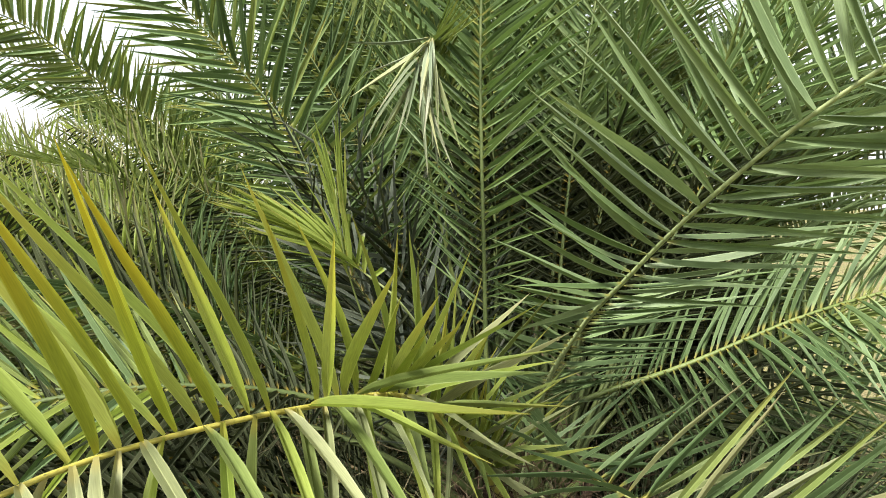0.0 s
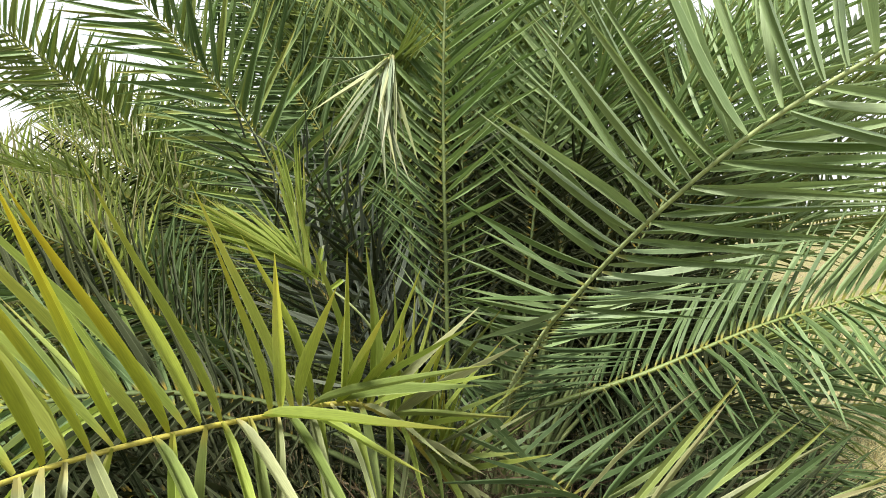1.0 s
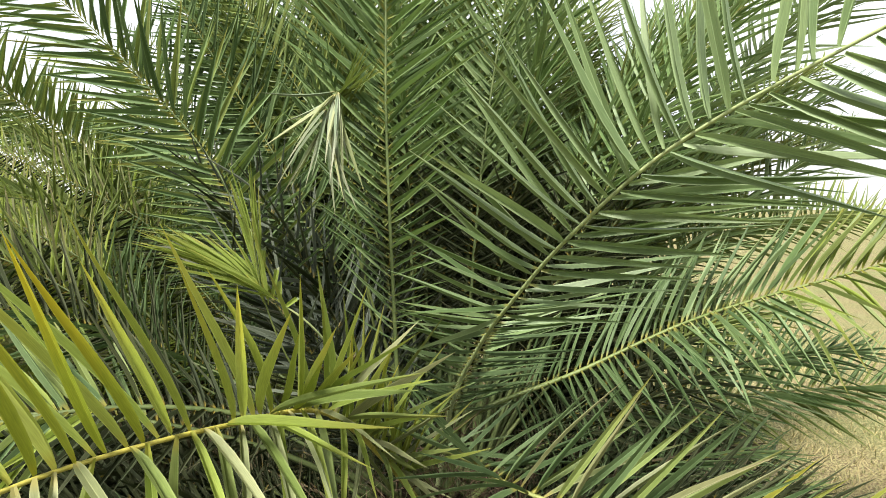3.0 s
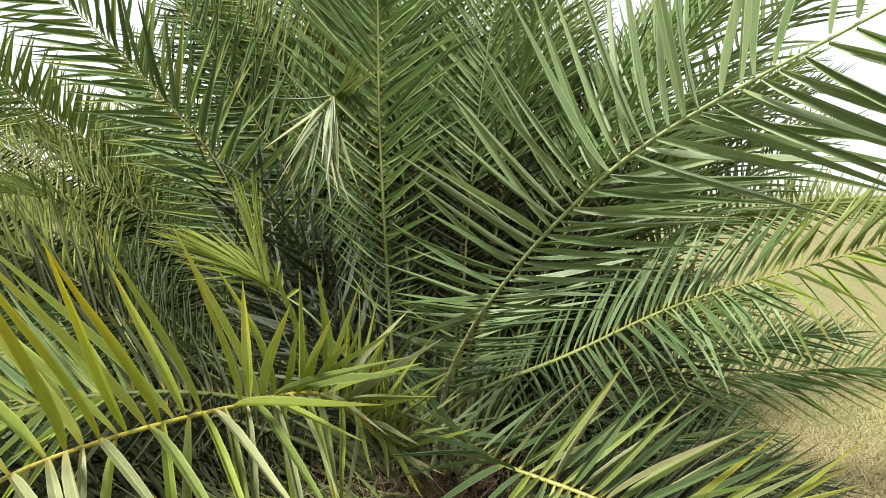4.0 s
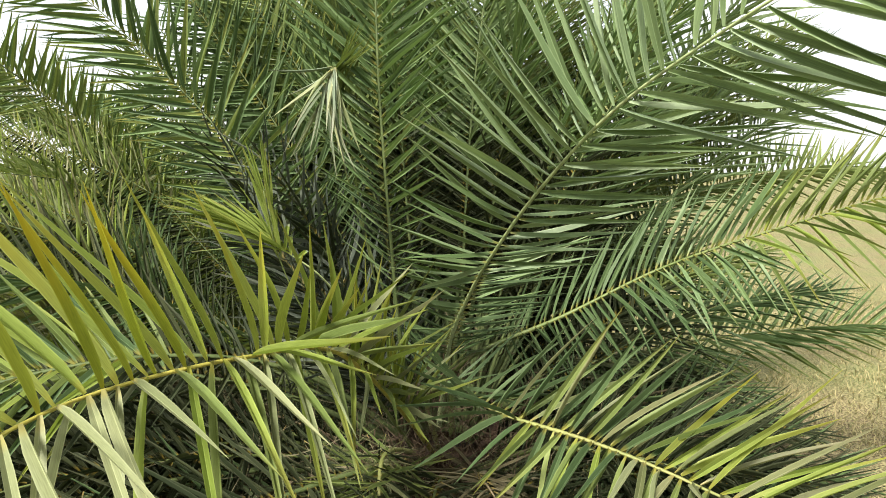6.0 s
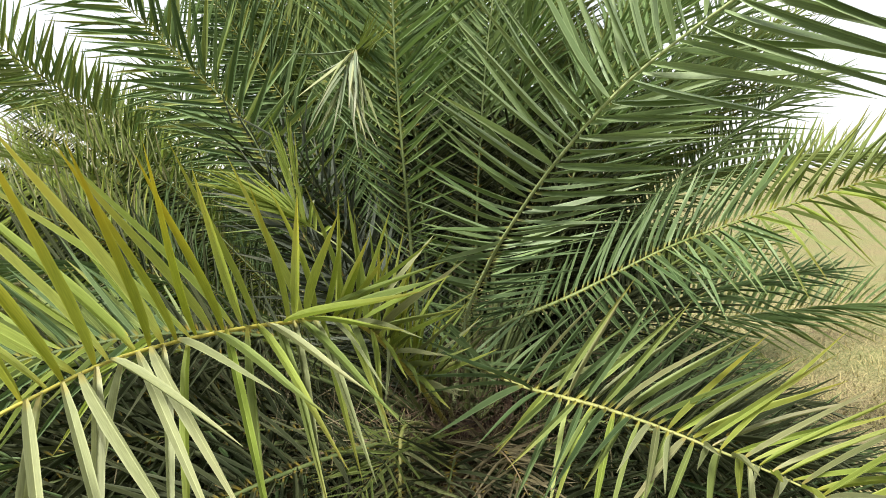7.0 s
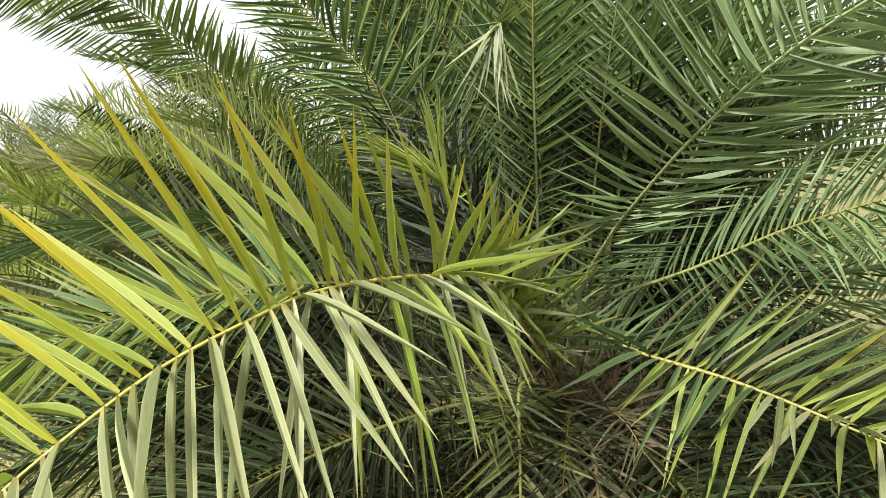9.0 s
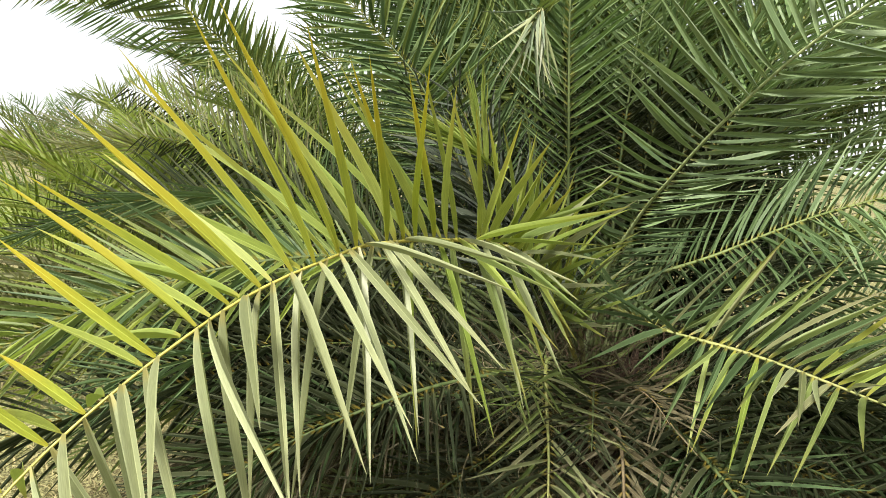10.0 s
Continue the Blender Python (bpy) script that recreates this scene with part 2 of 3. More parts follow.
LEAF_FACES = [(3 * r + k, 3 * r + k + 1, 3 * r + k + 4, 3 * r + k + 3) for r in range(len(ROWS_Y) - 1) for k in (0, 1)]
SHAPES = [leaf_shape(b, s, f, c) for b, s, f, c in (
    (0.01, 0.0, 0.8, 0.0), (0.03, 0.01, 1.0, 0.3), (0.05, -0.015, 0.7, -0.4), (0.0, 0.012, 1.2, 0.2),
    (0.06, 0.0, 0.9, 0.5), (-0.015, -0.01, 1.0, -0.2), (0.09, 0.02, 0.8, -0.6), (0.02, -0.02, 1.5, 0.1))]
PIECE_MESH = {}


def piece_mesh(colour, n):
    if (colour, n) not in PIECE_MESH:
        PIECE_MESH[colour, n] = mesh("leaflet", SHAPES[n][0], LEAF_FACES, LEAF[colour, "piece"], SHAPES[n][1], smooth=False)
    return PIECE_MESH[colour, n]


def spline(points, n):
    """Even steps along a smooth curve through the points."""
    p = np.array(points, float)
    q = np.vstack([2 * p[0] - p[1], p, 2 * p[-1] - p[-2]])
    fine = []
    for u in np.linspace(0, len(p) - 1 - 1e-9, 240):
        i = int(u)
        s = u - i
        a, b, c, d = q[i:i + 4]
        fine.append(0.5 * (2 * b + (c - a) * s + (2 * a - 5 * b + 4 * c - d) * s * s + (3 * b - a - 3 * c + d) * s ** 3))
    fine = np.array(fine)
    along = np.r_[0, np.cumsum(np.linalg.norm(np.diff(fine, axis=0), axis=1))]
    want = np.linspace(0, along[-1], n)
    return np.stack([np.interp(want, along, fine[:, k]) for k in range(3)], 1), along[-1]


def unit(v):
    return v / max(np.linalg.norm(v), 1e-9)


def pair_of(v):
    return v if isinstance(v, tuple) else (v, v)


STAGES = (0.2, 0.45, 0.8)
KNOTS = (0.2, 0.35, 0.5, 0.65, 0.8, 1.0)


def frames_along(path, up, roll):
    """Tangent, normal (upper side) and side at each step."""
    tang = np.gradient(path, axis=0)
    out = []
    for i, t in enumerate(tang):
        t = unit(t)
        n = unit(up - t * np.dot(up, t))
        s = np.cross(t, n)
        r = radians(float(np.interp(i / (len(path) - 1), STAGES, roll)))
        out.append((t, n * math.cos(r) + s * math.sin(r), s * math.cos(r) - n * math.sin(r)))
    return out


def pair(v):
    """The same for both sides, or one for each."""
    return v if isinstance(v, tuple) and len(v) == 2 and isinstance(v[0], (tuple, str, list)) else (v, v)


def frond(parent, points, colour="green", stalk="green", leaf=(0.42, 0.42), width=0.024, step=0.034, bare=0.2, up=(0, 0, 1), roll=(0, 0, 0),
          angle=(78, 30), ranks=(35, 8), droop=0.0, thick=0.011, pieces=False, seed=0, ragged=0.0, label="", tip_len=0.5, early=0.3, loose=1.0, slim=None, plan=None, spread=1.0):
    """One feather leaf: a tapering stalk along points, with leaflets in ranks on both its sides.
    plan: for each side the leaflets' angle to the stalk, their lift and their length at KNOTS along it; ranks are then added to the lift. spread: over 1, the leaflets stand closer near the base."""
    rng = np.random.default_rng(1000 + seed)
    steps = 56
    path, length = spline(points, steps)
    frs = frames_along(path, np.array(up, float), roll)
    # stalk: six-sided, flatter above
    verts, faces = [], []
    ring = [(0.0, 0.75), (0.95, 0.35), (0.8, -0.5), (0.0, -0.95), (-0.8, -0.5), (-0.95, 0.35)]
    for i, (c, (t, n, s)) in enumerate(zip(path, frs)):
        u = i / (steps - 1)
        r = thick * (1.55 - 0.75 * u / 0.35) if u < 0.35 else thick * (0.8 - 0.62 * (u - 0.35) / 0.65)
        r *= 1 + 0.025 * rng.standard_normal()
        for a, b in ring:
            verts.append(c + r * (a * s + b * n))
    for i in range(steps - 1):
        for k in range(6):
            faces.append((6 * i + k, 6 * i + (k + 1) % 6, 6 * i + 6 + (k + 1) % 6, 6 * i + 6 + k))
    faces.append(tuple(range(5, -1, -1)))
    faces.append(tuple(6 * (steps - 1) + k for k in range(6)))
    rachis = part("frond", mesh("frond_stalk", verts, faces, STALK[stalk]), parent, label)
    count = int(length * (1 - bare) / step)
    joined = {}
    for i in range(count):
        for which_side, side in enumerate((1, -1)):
            u = bare + (1 - bare) * ((i + 0.5 + 0.22 * rng.uniform(-1, 1)) / count) ** spread
            if rng.random() < (ragged[which_side] if isinstance(ragged, tuple) else ragged):
                continue
            x = u * (steps - 1)
            j = min(int(x), steps - 2)
            f = x - j
            c = path[j] * (1 - f) + path[j + 1] * f
            t, n, s = frs[j]
            v = (u - bare) / (1 - bare)
            rank_set, ang, hue = pair(ranks)[which_side], pair(angle)[which_side], pair(colour)[which_side]
            if isinstance(hue, list):
                hue = next(h for limit, h in hue if v <= limit)
            if isinstance(hue, tuple):
                hue = hue[i % len(hue)]
            rank = rank_set[i % len(rank_set)] + rng.normal(0, 4 * loose)
            a = radians(float(np.interp(u, STAGES, ang) if len(ang) == 3 else ang[0] + (ang[1] - ang[0]) * u) + rng.normal(0, 2.5 * loose))
            if plan:
                a = radians(float(np.interp(u, KNOTS, plan[which_side][0])) + rng.normal(0, 2.5 * loose))
                rank += float(np.interp(u, KNOTS, plan[which_side][1]))
            ve = radians(rank)
            d = math.cos(a) * t + math.sin(a) * (math.cos(ve) * side * s + math.sin(ve) * n)
            d = unit(d + np.array((0, 0, -droop)) + rng.normal(0, 0.02 * loose, 3))
            size = leaf[which_side] * min(1, 0.45 + 0.55 * v / (early[which_side] if isinstance(early, tuple) else early), 1 - (1 - tip_len) * (max(0, v - 0.6) / 0.4) ** 1.5)
            if plan:
                size = float(np.interp(u, KNOTS, plan[which_side][2])) * min(1, 0.5 + 5 * (1 - v))
            size *= rng.uniform(0.9, 1.06)
            nn = unit(n - d * np.dot(n, d)) if abs(np.dot(n, d)) < 0.97 else unit(s - d * np.dot(s, d))
            tw = radians(rng.normal(0, 28))
            xx = np.cross(d, nn)
            nn = nn * math.cos(tw) + xx * math.sin(tw)
            xx = np.cross(d, nn)
            young = pair_of(slim or early)[which_side]
            wx = width * min(1, 0.42 + 0.58 * v / young) * (0.7 + 0.3 * math.sin(math.pi * min(1, v * 1.1 + 0.1))) * rng.uniform(0.85, 1.15) / 0.06
            root = c + 0.005 * side * s + 0.002 * n
            which = int(rng.integers(len(SHAPES)))
            if pieces:
                m = Matrix(((xx[0] * wx, d[0] * size, nn[0] * size, root[0]), (xx[1] * wx, d[1] * size, nn[1] * size, root[1]),
                            (xx[2] * wx, d[2] * size, nn[2] * size, root[2]), (0, 0, 0, 1)))
                part("leaflet", piece_mesh(hue, which), rachis, "", m)
            else:
                pts, uvs = SHAPES[which]
                joined.setdefault(hue, []).append((root + pts[:, :1] * wx * xx + pts[:, 1:2] * size * d + pts[:, 2:] * size * nn, uvs))
    for hue, some in joined.items():
        faces = [tuple(24 * q + k for k in face) for q in range(len(some)) for face in LEAF_FACES]
        ob = part("leaf_fringe", mesh("leaf_fringe", np.concatenate([p for p, _ in some]), faces, LEAF[hue, "joined"], np.concatenate([q for _, q in some]), smooth=False), rachis)
        tagged(ob, kind="stuff")
    return rachis


def arch(base, azimuth, rise, length, sag, bend=0.0):
    """Points of a frond that leaves base at rise degrees towards azimuth (0 = +x, 90 = +y) and sags under its weight."""
    pts, p, el, az = [], np.array(base, float), rise, azimuth
    for k in range(7):
        pts.append(tuple(p))
        e, a = radians(el), radians(az)
        p = p + length / 6 * np.array((math.cos(e) * math.cos(a), math.cos(e) * math.sin(a), math.sin(e)))
        el -= sag / 6 * (0.5 + k / 5)
        az += bend / 6
    return pts


def trunk(parent, x, y, height, radius, seed):
    """Short stump clad in the cut bases of old leaves."""
    rng = np.random.default_rng(seed)
    verts, faces = [], []
    rings, around = 9, 14
    for i in range(rings):
        z = height * i / (rings - 1)
        r = radius * (1.0 + 0.15 * math.sin(3 * z) - 0.45 * max(0, i / (rings - 1) - 0.7))
        for k in range(around):
            a = 2 * math.pi * k / around
            rr = r * rng.uniform(0.9, 1.1)
            verts.append((x + rr * math.cos(a), y + rr * math.sin(a), z))
    for i in range(rings - 1):
        for k in range(around):
            faces.append((around * i + k, around * i + (k + 1) % around, around * (i + 1) + (k + 1) % around, around * (i + 1) + k))
    faces.append(tuple(around * (rings - 1) + k for k in range(around)))
    part("trunk", mesh("trunk", verts, faces, BARK), parent)
    for i in range(44):
        a = i * 2.39996
        z = 0.05 + (height - 0.05) * i / 44
        out_dir = np.array((math.cos(a), math.sin(a), 0))
        side = np.array((-math.sin(a), math.cos(a), 0))
        lift = np.array((0, 0, 1.0))
        c = np.array((x, y, z)) + out_dir * radius * 0.8
        v = []
        for q, (w, th, o, u) in enumerate(((0.06, 0.03, 0, 0), (0.045, 0.02, 0.06, 0.06), (0.03, 0.012, 0.09, 0.16))):
            w *= rng.uniform(0.8, 1.2)
            for sx, sz in ((-1, -1), (1, -1), (1, 1), (-1, 1)):
                v.append(c + out_dir * (o + sz * th * 0.6) + side * w * sx + lift * (u - sz * th * 0.5))
        f = [(4 * r + k, 4 * r + (k + 1) % 4, 4 * r + 4 + (k + 1) % 4, 4 * r + 4 + k) for r in (0, 1) for k in range(4)]
        f += [(3, 2, 1, 0), (8, 9, 10, 11)]
        part("leaf_base", mesh("leaf_base", v, f, BARK, smooth=False), parent)


# ---- ground ----
gv, gf = [], []
radii = [0.0] + [0.35 * 1.16 ** k for k in range(60)]
for i, r in enumerate(radii):
    for k in range(48):
        a = 2 * math.pi * k / 48
        gx, gy = r * math.cos(a), 2 + r * math.sin(a)
        gv.append((gx, gy, 0.03 * noise.noise(Vector((gx * 0.8, gy * 0.8, 0))) if r < 60 else 0))
for i in range(len(radii) - 1):
    for k in range(48):
        gf.append((48 * i + k, 48 * i + (k + 1) % 48, 48 * i + 48 + (k + 1) % 48, 48 * i + 48 + k))
ground = tagged(new("ground", mesh("ground", gv, gf, EARTH)), "dry turf of tan and green grass on flat land", "ground", kind="structure")

# ---- the large palm ----
palm = tagged(new("date_palm"), "young date palm with long arching green fronds", "palm", "palms")
CROWN = (0.3, 2.45)
trunk(palm, CROWN[0], CROWN[1], 0.42, 0.2, 3)

# the leaf that arches over towards the camera, yellowed by the sun
frond(palm, [(0.3, 2.3, 0.45), (0.186, 1.963, 0.809), (0.062, 1.599, 1.114), (-0.055, 1.21, 1.21), (-0.21, 0.861, 1.238), (-0.268, 0.611, 1.226), (-0.412, 0.376, 1.129), (-0.592, 0.084, 0.897), (-0.692, -0.212, 0.568)],
      ([(0.24, ("bright", "lime")), (0.41, "bright"), (1, ("gold", "lime", "gold", "bright"))], [(0.25, ("lime", "celery", "olive")), (0.46, ("celery", "lime", "olive")), (1, "celery")]), "gold", width=0.032, step=0.031, spread=1.3, ragged=(0.06, 0.12), bare=0.13,
      plan=(((29, 42, 52, 75, 83, 88), (149, 148, 118, 74, 20, -25), (0.45, 0.52, 0.56, 0.54, 0.5, 0.45)), ((48, 56, 70, 60, 70, 80), (30, 16, 0, -18, -12, -6), (0.5, 0.57, 0.57, 0.52, 0.46, 0.44))), ranks=((6, -46, -6, -22), (8, -50, -6, -26, -66)), slim=(0.95, 1.0),
      thick=0.009, pieces=True, seed=1, label="yellowing frond with golden leaflet tips")
# the wide leaf that climbs to the upper corner
# darker leaflets near the base stand in for shade in the crown
frond(palm, [(0.29, 2.38, 0.55), (0.36, 2.19, 0.98), (0.464, 1.967, 1.245), (0.553, 1.715, 1.417), (0.679, 1.475, 1.612), (0.85, 1.188, 1.812), (1.082, 0.801, 1.97), (1.286, 0.365, 2.08)],
      [(0.22, ("green", "deep")), (0.4, ("fresh", "green")), (1, "fresh")], "pale", width=0.022, step=0.032, spread=1.4, bare=0.15, ragged=(0.03, 0.06), up=(0, -1, 0),
      plan=(((86, 72, 57, 50, 52, 46), (-36, -30, -22, -22, -8, 10), (0.34, 0.38, 0.38, 0.43, 0.47, 0.46)), ((54, 58, 66, 78, 72, 60), (40, 50, 26, -22, -38, -42), (0.36, 0.41, 0.45, 0.45, 0.46, 0.45))), ranks=((-7, 7), (-11, 11, 0)),
      thick=0.0078, pieces=True, seed=2, early=0.45)
# low leaf reaching away over the turf
# base leaflets take darker greens as if shaded
frond(palm, [(0.35, 2.4, 0.5), (0.356, 2.318, 0.746), (0.426, 2.258, 0.91), (0.821, 2.345, 1.07), (1.259, 2.421, 1.272), (1.778, 2.481, 1.438), (2.34, 2.556, 1.587), (2.871, 2.584, 1.659)],
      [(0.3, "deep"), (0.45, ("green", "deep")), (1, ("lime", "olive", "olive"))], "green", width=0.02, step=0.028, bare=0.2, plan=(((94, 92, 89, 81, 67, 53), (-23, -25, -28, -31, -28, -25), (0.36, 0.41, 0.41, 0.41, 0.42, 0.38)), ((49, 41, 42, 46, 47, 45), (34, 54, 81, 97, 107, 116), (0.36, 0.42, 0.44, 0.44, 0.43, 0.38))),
      ranks=((-14, 14), (-16, 14, 0)), pieces=True, seed=3, early=0.2)
# low leaf coming forward over the turf
# base leaflets coloured dark for shade, outer ones brightened as if lit
frond(palm, [(0.3, 2.3, 0.5), (0.275, 2.13, 0.78), (0.385, 1.941, 0.885), (0.586, 1.804, 0.845), (0.856, 1.646, 0.824), (1.11, 1.479, 0.781), (1.385, 1.243, 0.723), (1.679, 0.988, 0.591)],
      ([(0.25, "deep"), (0.45, ("olive", "deep", "lime")), (0.6, ("celery", "straw", "olive")), (1, ("celery", "bright", "celery"))], [(0.22, "deep"), (0.5, ("olive", "deep", "straw")), (1, ("lime", "straw", "bright"))]), "sallow", leaf=(0.46, 0.46), width=0.0215, step=0.027, bare=0.2,
      roll=(-54, 43, -2), angle=((118, 84, 72), (77, 55, 46)), ranks=((31, 18, 0), (60, 16)), droop=-0.1, pieces=True, seed=4, early=0.2, loose=1.9, thick=0.0095, tip_len=0.85)
# lowest leaf beside it
frond(palm, [(0.4, 2.4, 0.5), (0.654, 2.646, 0.628), (1.031, 2.855, 0.698), (1.432, 2.992, 0.781), (1.858, 3.089, 0.822), (2.396, 3.169, 0.849), (2.81, 3.224, 0.798)],
      [(0.3, "deep"), (1, ("green", "olive"))], "green", leaf=(0.4, 0.4), width=0.02, step=0.03, bare=0.2, roll=(20, 50, 30), ranks=(35, 0), pieces=True, seed=5)
# upright leaf in the middle
frond(palm, [(0.25, 2.3, 0.55), (0.209, 1.975, 0.994), (0.187, 1.89, 1.461), (0.16, 1.889, 1.954), (0.143, 1.914, 2.439), (0.092, 1.884, 2.852), (0.038, 1.802, 3.14)],
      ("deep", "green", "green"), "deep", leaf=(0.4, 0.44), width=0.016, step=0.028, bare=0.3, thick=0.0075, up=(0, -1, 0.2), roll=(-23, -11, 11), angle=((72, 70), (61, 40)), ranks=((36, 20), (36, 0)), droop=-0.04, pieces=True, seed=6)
# leaf climbing to the far side
frond(palm, [(0.2, 2.55, 0.5), (-0.06, 2.323, 1.066), (-0.34, 2.131, 1.509), (-0.52, 2.161, 1.817), (-0.789, 2.248, 2.082), (-1.153, 2.283, 2.413), (-1.537, 2.314, 2.637)],
      ("green", "deep", "olive"), "deep", width=0.0215, step=0.025, bare=0.36, up=(0, -1, 0), plan=(((77, 79, 78, 66, 54, 41), (1, 8, 16, 25, 19, 12), (0.36, 0.38, 0.4, 0.4, 0.38, 0.34)), ((70, 60, 52, 48, 46, 42), (6, 14, 22, 25, 22, 15), (0.34, 0.36, 0.38, 0.39, 0.37, 0.33))),
      ranks=((-16, 12, 0), (-14, 14, 0)), thick=0.006, pieces=True, seed=7)
# leaves close behind it
for i in range(5):
    dx, dy, dz = ((0.16, 0.3, -0.02), (0.3, 0.5, 0.12), (0.1, 0.6, 0.1), (-0.05, 0.4, -0.12), (0.1, 0.9, 0.02))[i]
    frond(palm, [(0.2, 2.55, 0.5), (-0.06 + 0.5 * dx, 2.35 + 0.5 * dy, 1.07), (-0.34 + dx, 2.15 + dy, 1.5 + dz), (-0.55 + dx, 2.2 + dy, 1.85 + dz), (-0.8 + dx, 2.28 + dy, 2.2 + dz), (-1.05 + dx, 2.33 + dy, 2.55 + dz)],
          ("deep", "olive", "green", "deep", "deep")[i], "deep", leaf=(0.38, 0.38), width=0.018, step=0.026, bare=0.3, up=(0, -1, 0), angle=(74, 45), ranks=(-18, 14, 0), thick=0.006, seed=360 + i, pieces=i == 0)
frond(palm, [(0.1, 2.6, 0.5), (-0.2, 2.75, 0.95), (-0.62, 2.97, 1.43), (-1.15, 3.2, 1.88), (-1.55, 3.35, 2.16)],
      ("green", "deep"), "deep", leaf=(0.4, 0.4), width=0.02, step=0.025, bare=0.3, up=(0, -1, 0), angle=(70, 45), ranks=(-18, 14, 0), thick=0.006, seed=366, tip_len=0.9)
frond(palm, [(0.1, 2.65, 0.5), (-0.12, 2.9, 1.0), (-0.45, 3.2, 1.55), (-0.88, 3.45, 2.05), (-1.2, 3.6, 2.4)],
      ("deep", "green"), "deep", leaf=(0.4, 0.4), width=0.02, step=0.025, bare=0.3, up=(0, -1, 0), angle=(70, 45), ranks=(-18, 14, 0), thick=0.006, seed=367, tip_len=0.9)
# yellowing leaf, cut short, with a fan of leaflets left at its end
cut_leaf = frond(palm, [(0.25, 2.2, 0.6), (0.17, 1.85, 1.0), (0.05, 1.6, 1.32), (-0.05, 1.53, 1.43), (-0.14, 1.49, 1.5), (-0.19, 1.47, 1.53)],
      ("lime", "lime"), "lime", leaf=(0.2, 0.24), width=0.013, step=0.009, bare=0.86, roll=(-30, -30, -30), angle=((40, 8), (95, 8)), ranks=((30, -10), (20, -30)), pieces=True, seed=8, tip_len=0.9, early=0.1,
      thick=0.009, label="trimmed frond with a yellow-green fan of leaflets")
frond(palm, [(0.2, 2.2, 0.55), (0.08, 1.85, 0.95), (-0.02, 1.62, 1.2), (-0.08, 1.52, 1.42), (-0.1, 1.47, 1.62)],
      "lime", "green", leaf=(0.2, 0.2), width=0.011, step=0.016, bare=0.84, angle=(24, 8), ranks=(30, -10), pieces=True, seed=18, tip_len=0.9, early=0.1, thick=0.007)
# low leaf in front
frond(palm, [(0.28, 2.3, 0.42), (0.2, 2.05, 0.6), (0.15, 1.85, 0.66), (0.17, 1.65, 0.56), (0.2, 1.45, 0.42), (0.22, 1.2, 0.22)],
      ("straw", "olive", "dull"), "sallow", leaf=(0.36, 0.36), width=0.015, step=0.028, bare=0.35, angle=(62, 40), ranks=(35, -10, 10), pieces=True, seed=9, loose=2.5)
# broken leaf whose end hangs down
frond(palm, [(0.2, 2.4, 0.6), (0.05, 2.3, 1.2), (0.03, 2.0, 1.75), (0.075, 1.66, 1.98), (0.068, 1.64, 1.968), (0.053, 1.615, 1.93), (0.045, 1.6, 1.87)],
      ("pale", "pale", "celery"), "green", leaf=(0.22, 0.27), width=0.0125, step=0.0105, bare=0.905, up=(0, -1, 0.2), angle=((66, 40), (84, 50)), ranks=((55, 120, 80), (5, 70, 30)), droop=0.95, pieces=True, seed=10, early=0.1, loose=6.0, ragged=(0.3, 0.25), tip_len=0.9,
      label="broken frond end hanging down with pale leaflets", thick=0.006)
frond(palm, [(0.15, 2.4, 0.9), (0.02, 2.2, 1.45), (-0.03, 2.02, 1.82), (-0.02, 1.93, 1.96), (0.01, 1.88, 2.02)],
      ("olive", "green"), "green", leaf=(0.3, 0.26), width=0.012, step=0.014, bare=0.72, up=(0, -1, 0.2), angle=(48, 20), ranks=(20, -10), pieces=True, seed=25, early=0.1, loose=2.0, thick=0.006, tip_len=0.9)
# upright leaves of the far side
frond(palm, [(0.2, 2.6, 0.5), (-0.15, 2.8, 1.2), (-0.5, 3.08, 1.9), (-0.74, 3.3, 2.3), (-0.83, 3.38, 2.7), (-0.85, 3.4, 3.1)],
      "green", "green", leaf=(0.42, 0.42), width=0.02, step=0.028, up=(0, -1, 0.3), angle=(70, 35), ranks=(25, 5), pieces=True, seed=23)
# inner leaflets darkened to paint in the crown's shade
for i in range(12):
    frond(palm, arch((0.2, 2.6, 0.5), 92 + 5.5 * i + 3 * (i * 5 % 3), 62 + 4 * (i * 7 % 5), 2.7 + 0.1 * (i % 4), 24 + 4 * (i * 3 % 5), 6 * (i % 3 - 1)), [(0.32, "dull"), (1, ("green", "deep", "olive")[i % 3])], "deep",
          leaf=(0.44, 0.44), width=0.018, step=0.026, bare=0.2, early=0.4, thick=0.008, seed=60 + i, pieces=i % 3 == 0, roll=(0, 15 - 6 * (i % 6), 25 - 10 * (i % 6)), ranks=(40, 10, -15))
# the same shade-dark colour on the inner leaflets of these
for i in range(4):
    frond(palm, arch((0.1, 2.6, 0.5), 142 + 6 * i, 70 - 3 * (i % 2), 2.7 + 0.08 * (i % 3), 22 + 4 * (i % 3), 0), [(0.3, "dull"), (1, ("green", "olive", "deep")[i % 3])], "deep",
          leaf=(0.38, 0.38), width=0.016, step=0.026, bare=0.25, early=0.4, thick=0.007, seed=85 + i, roll=(0, -15, -25), ranks=(35, 8, -15))
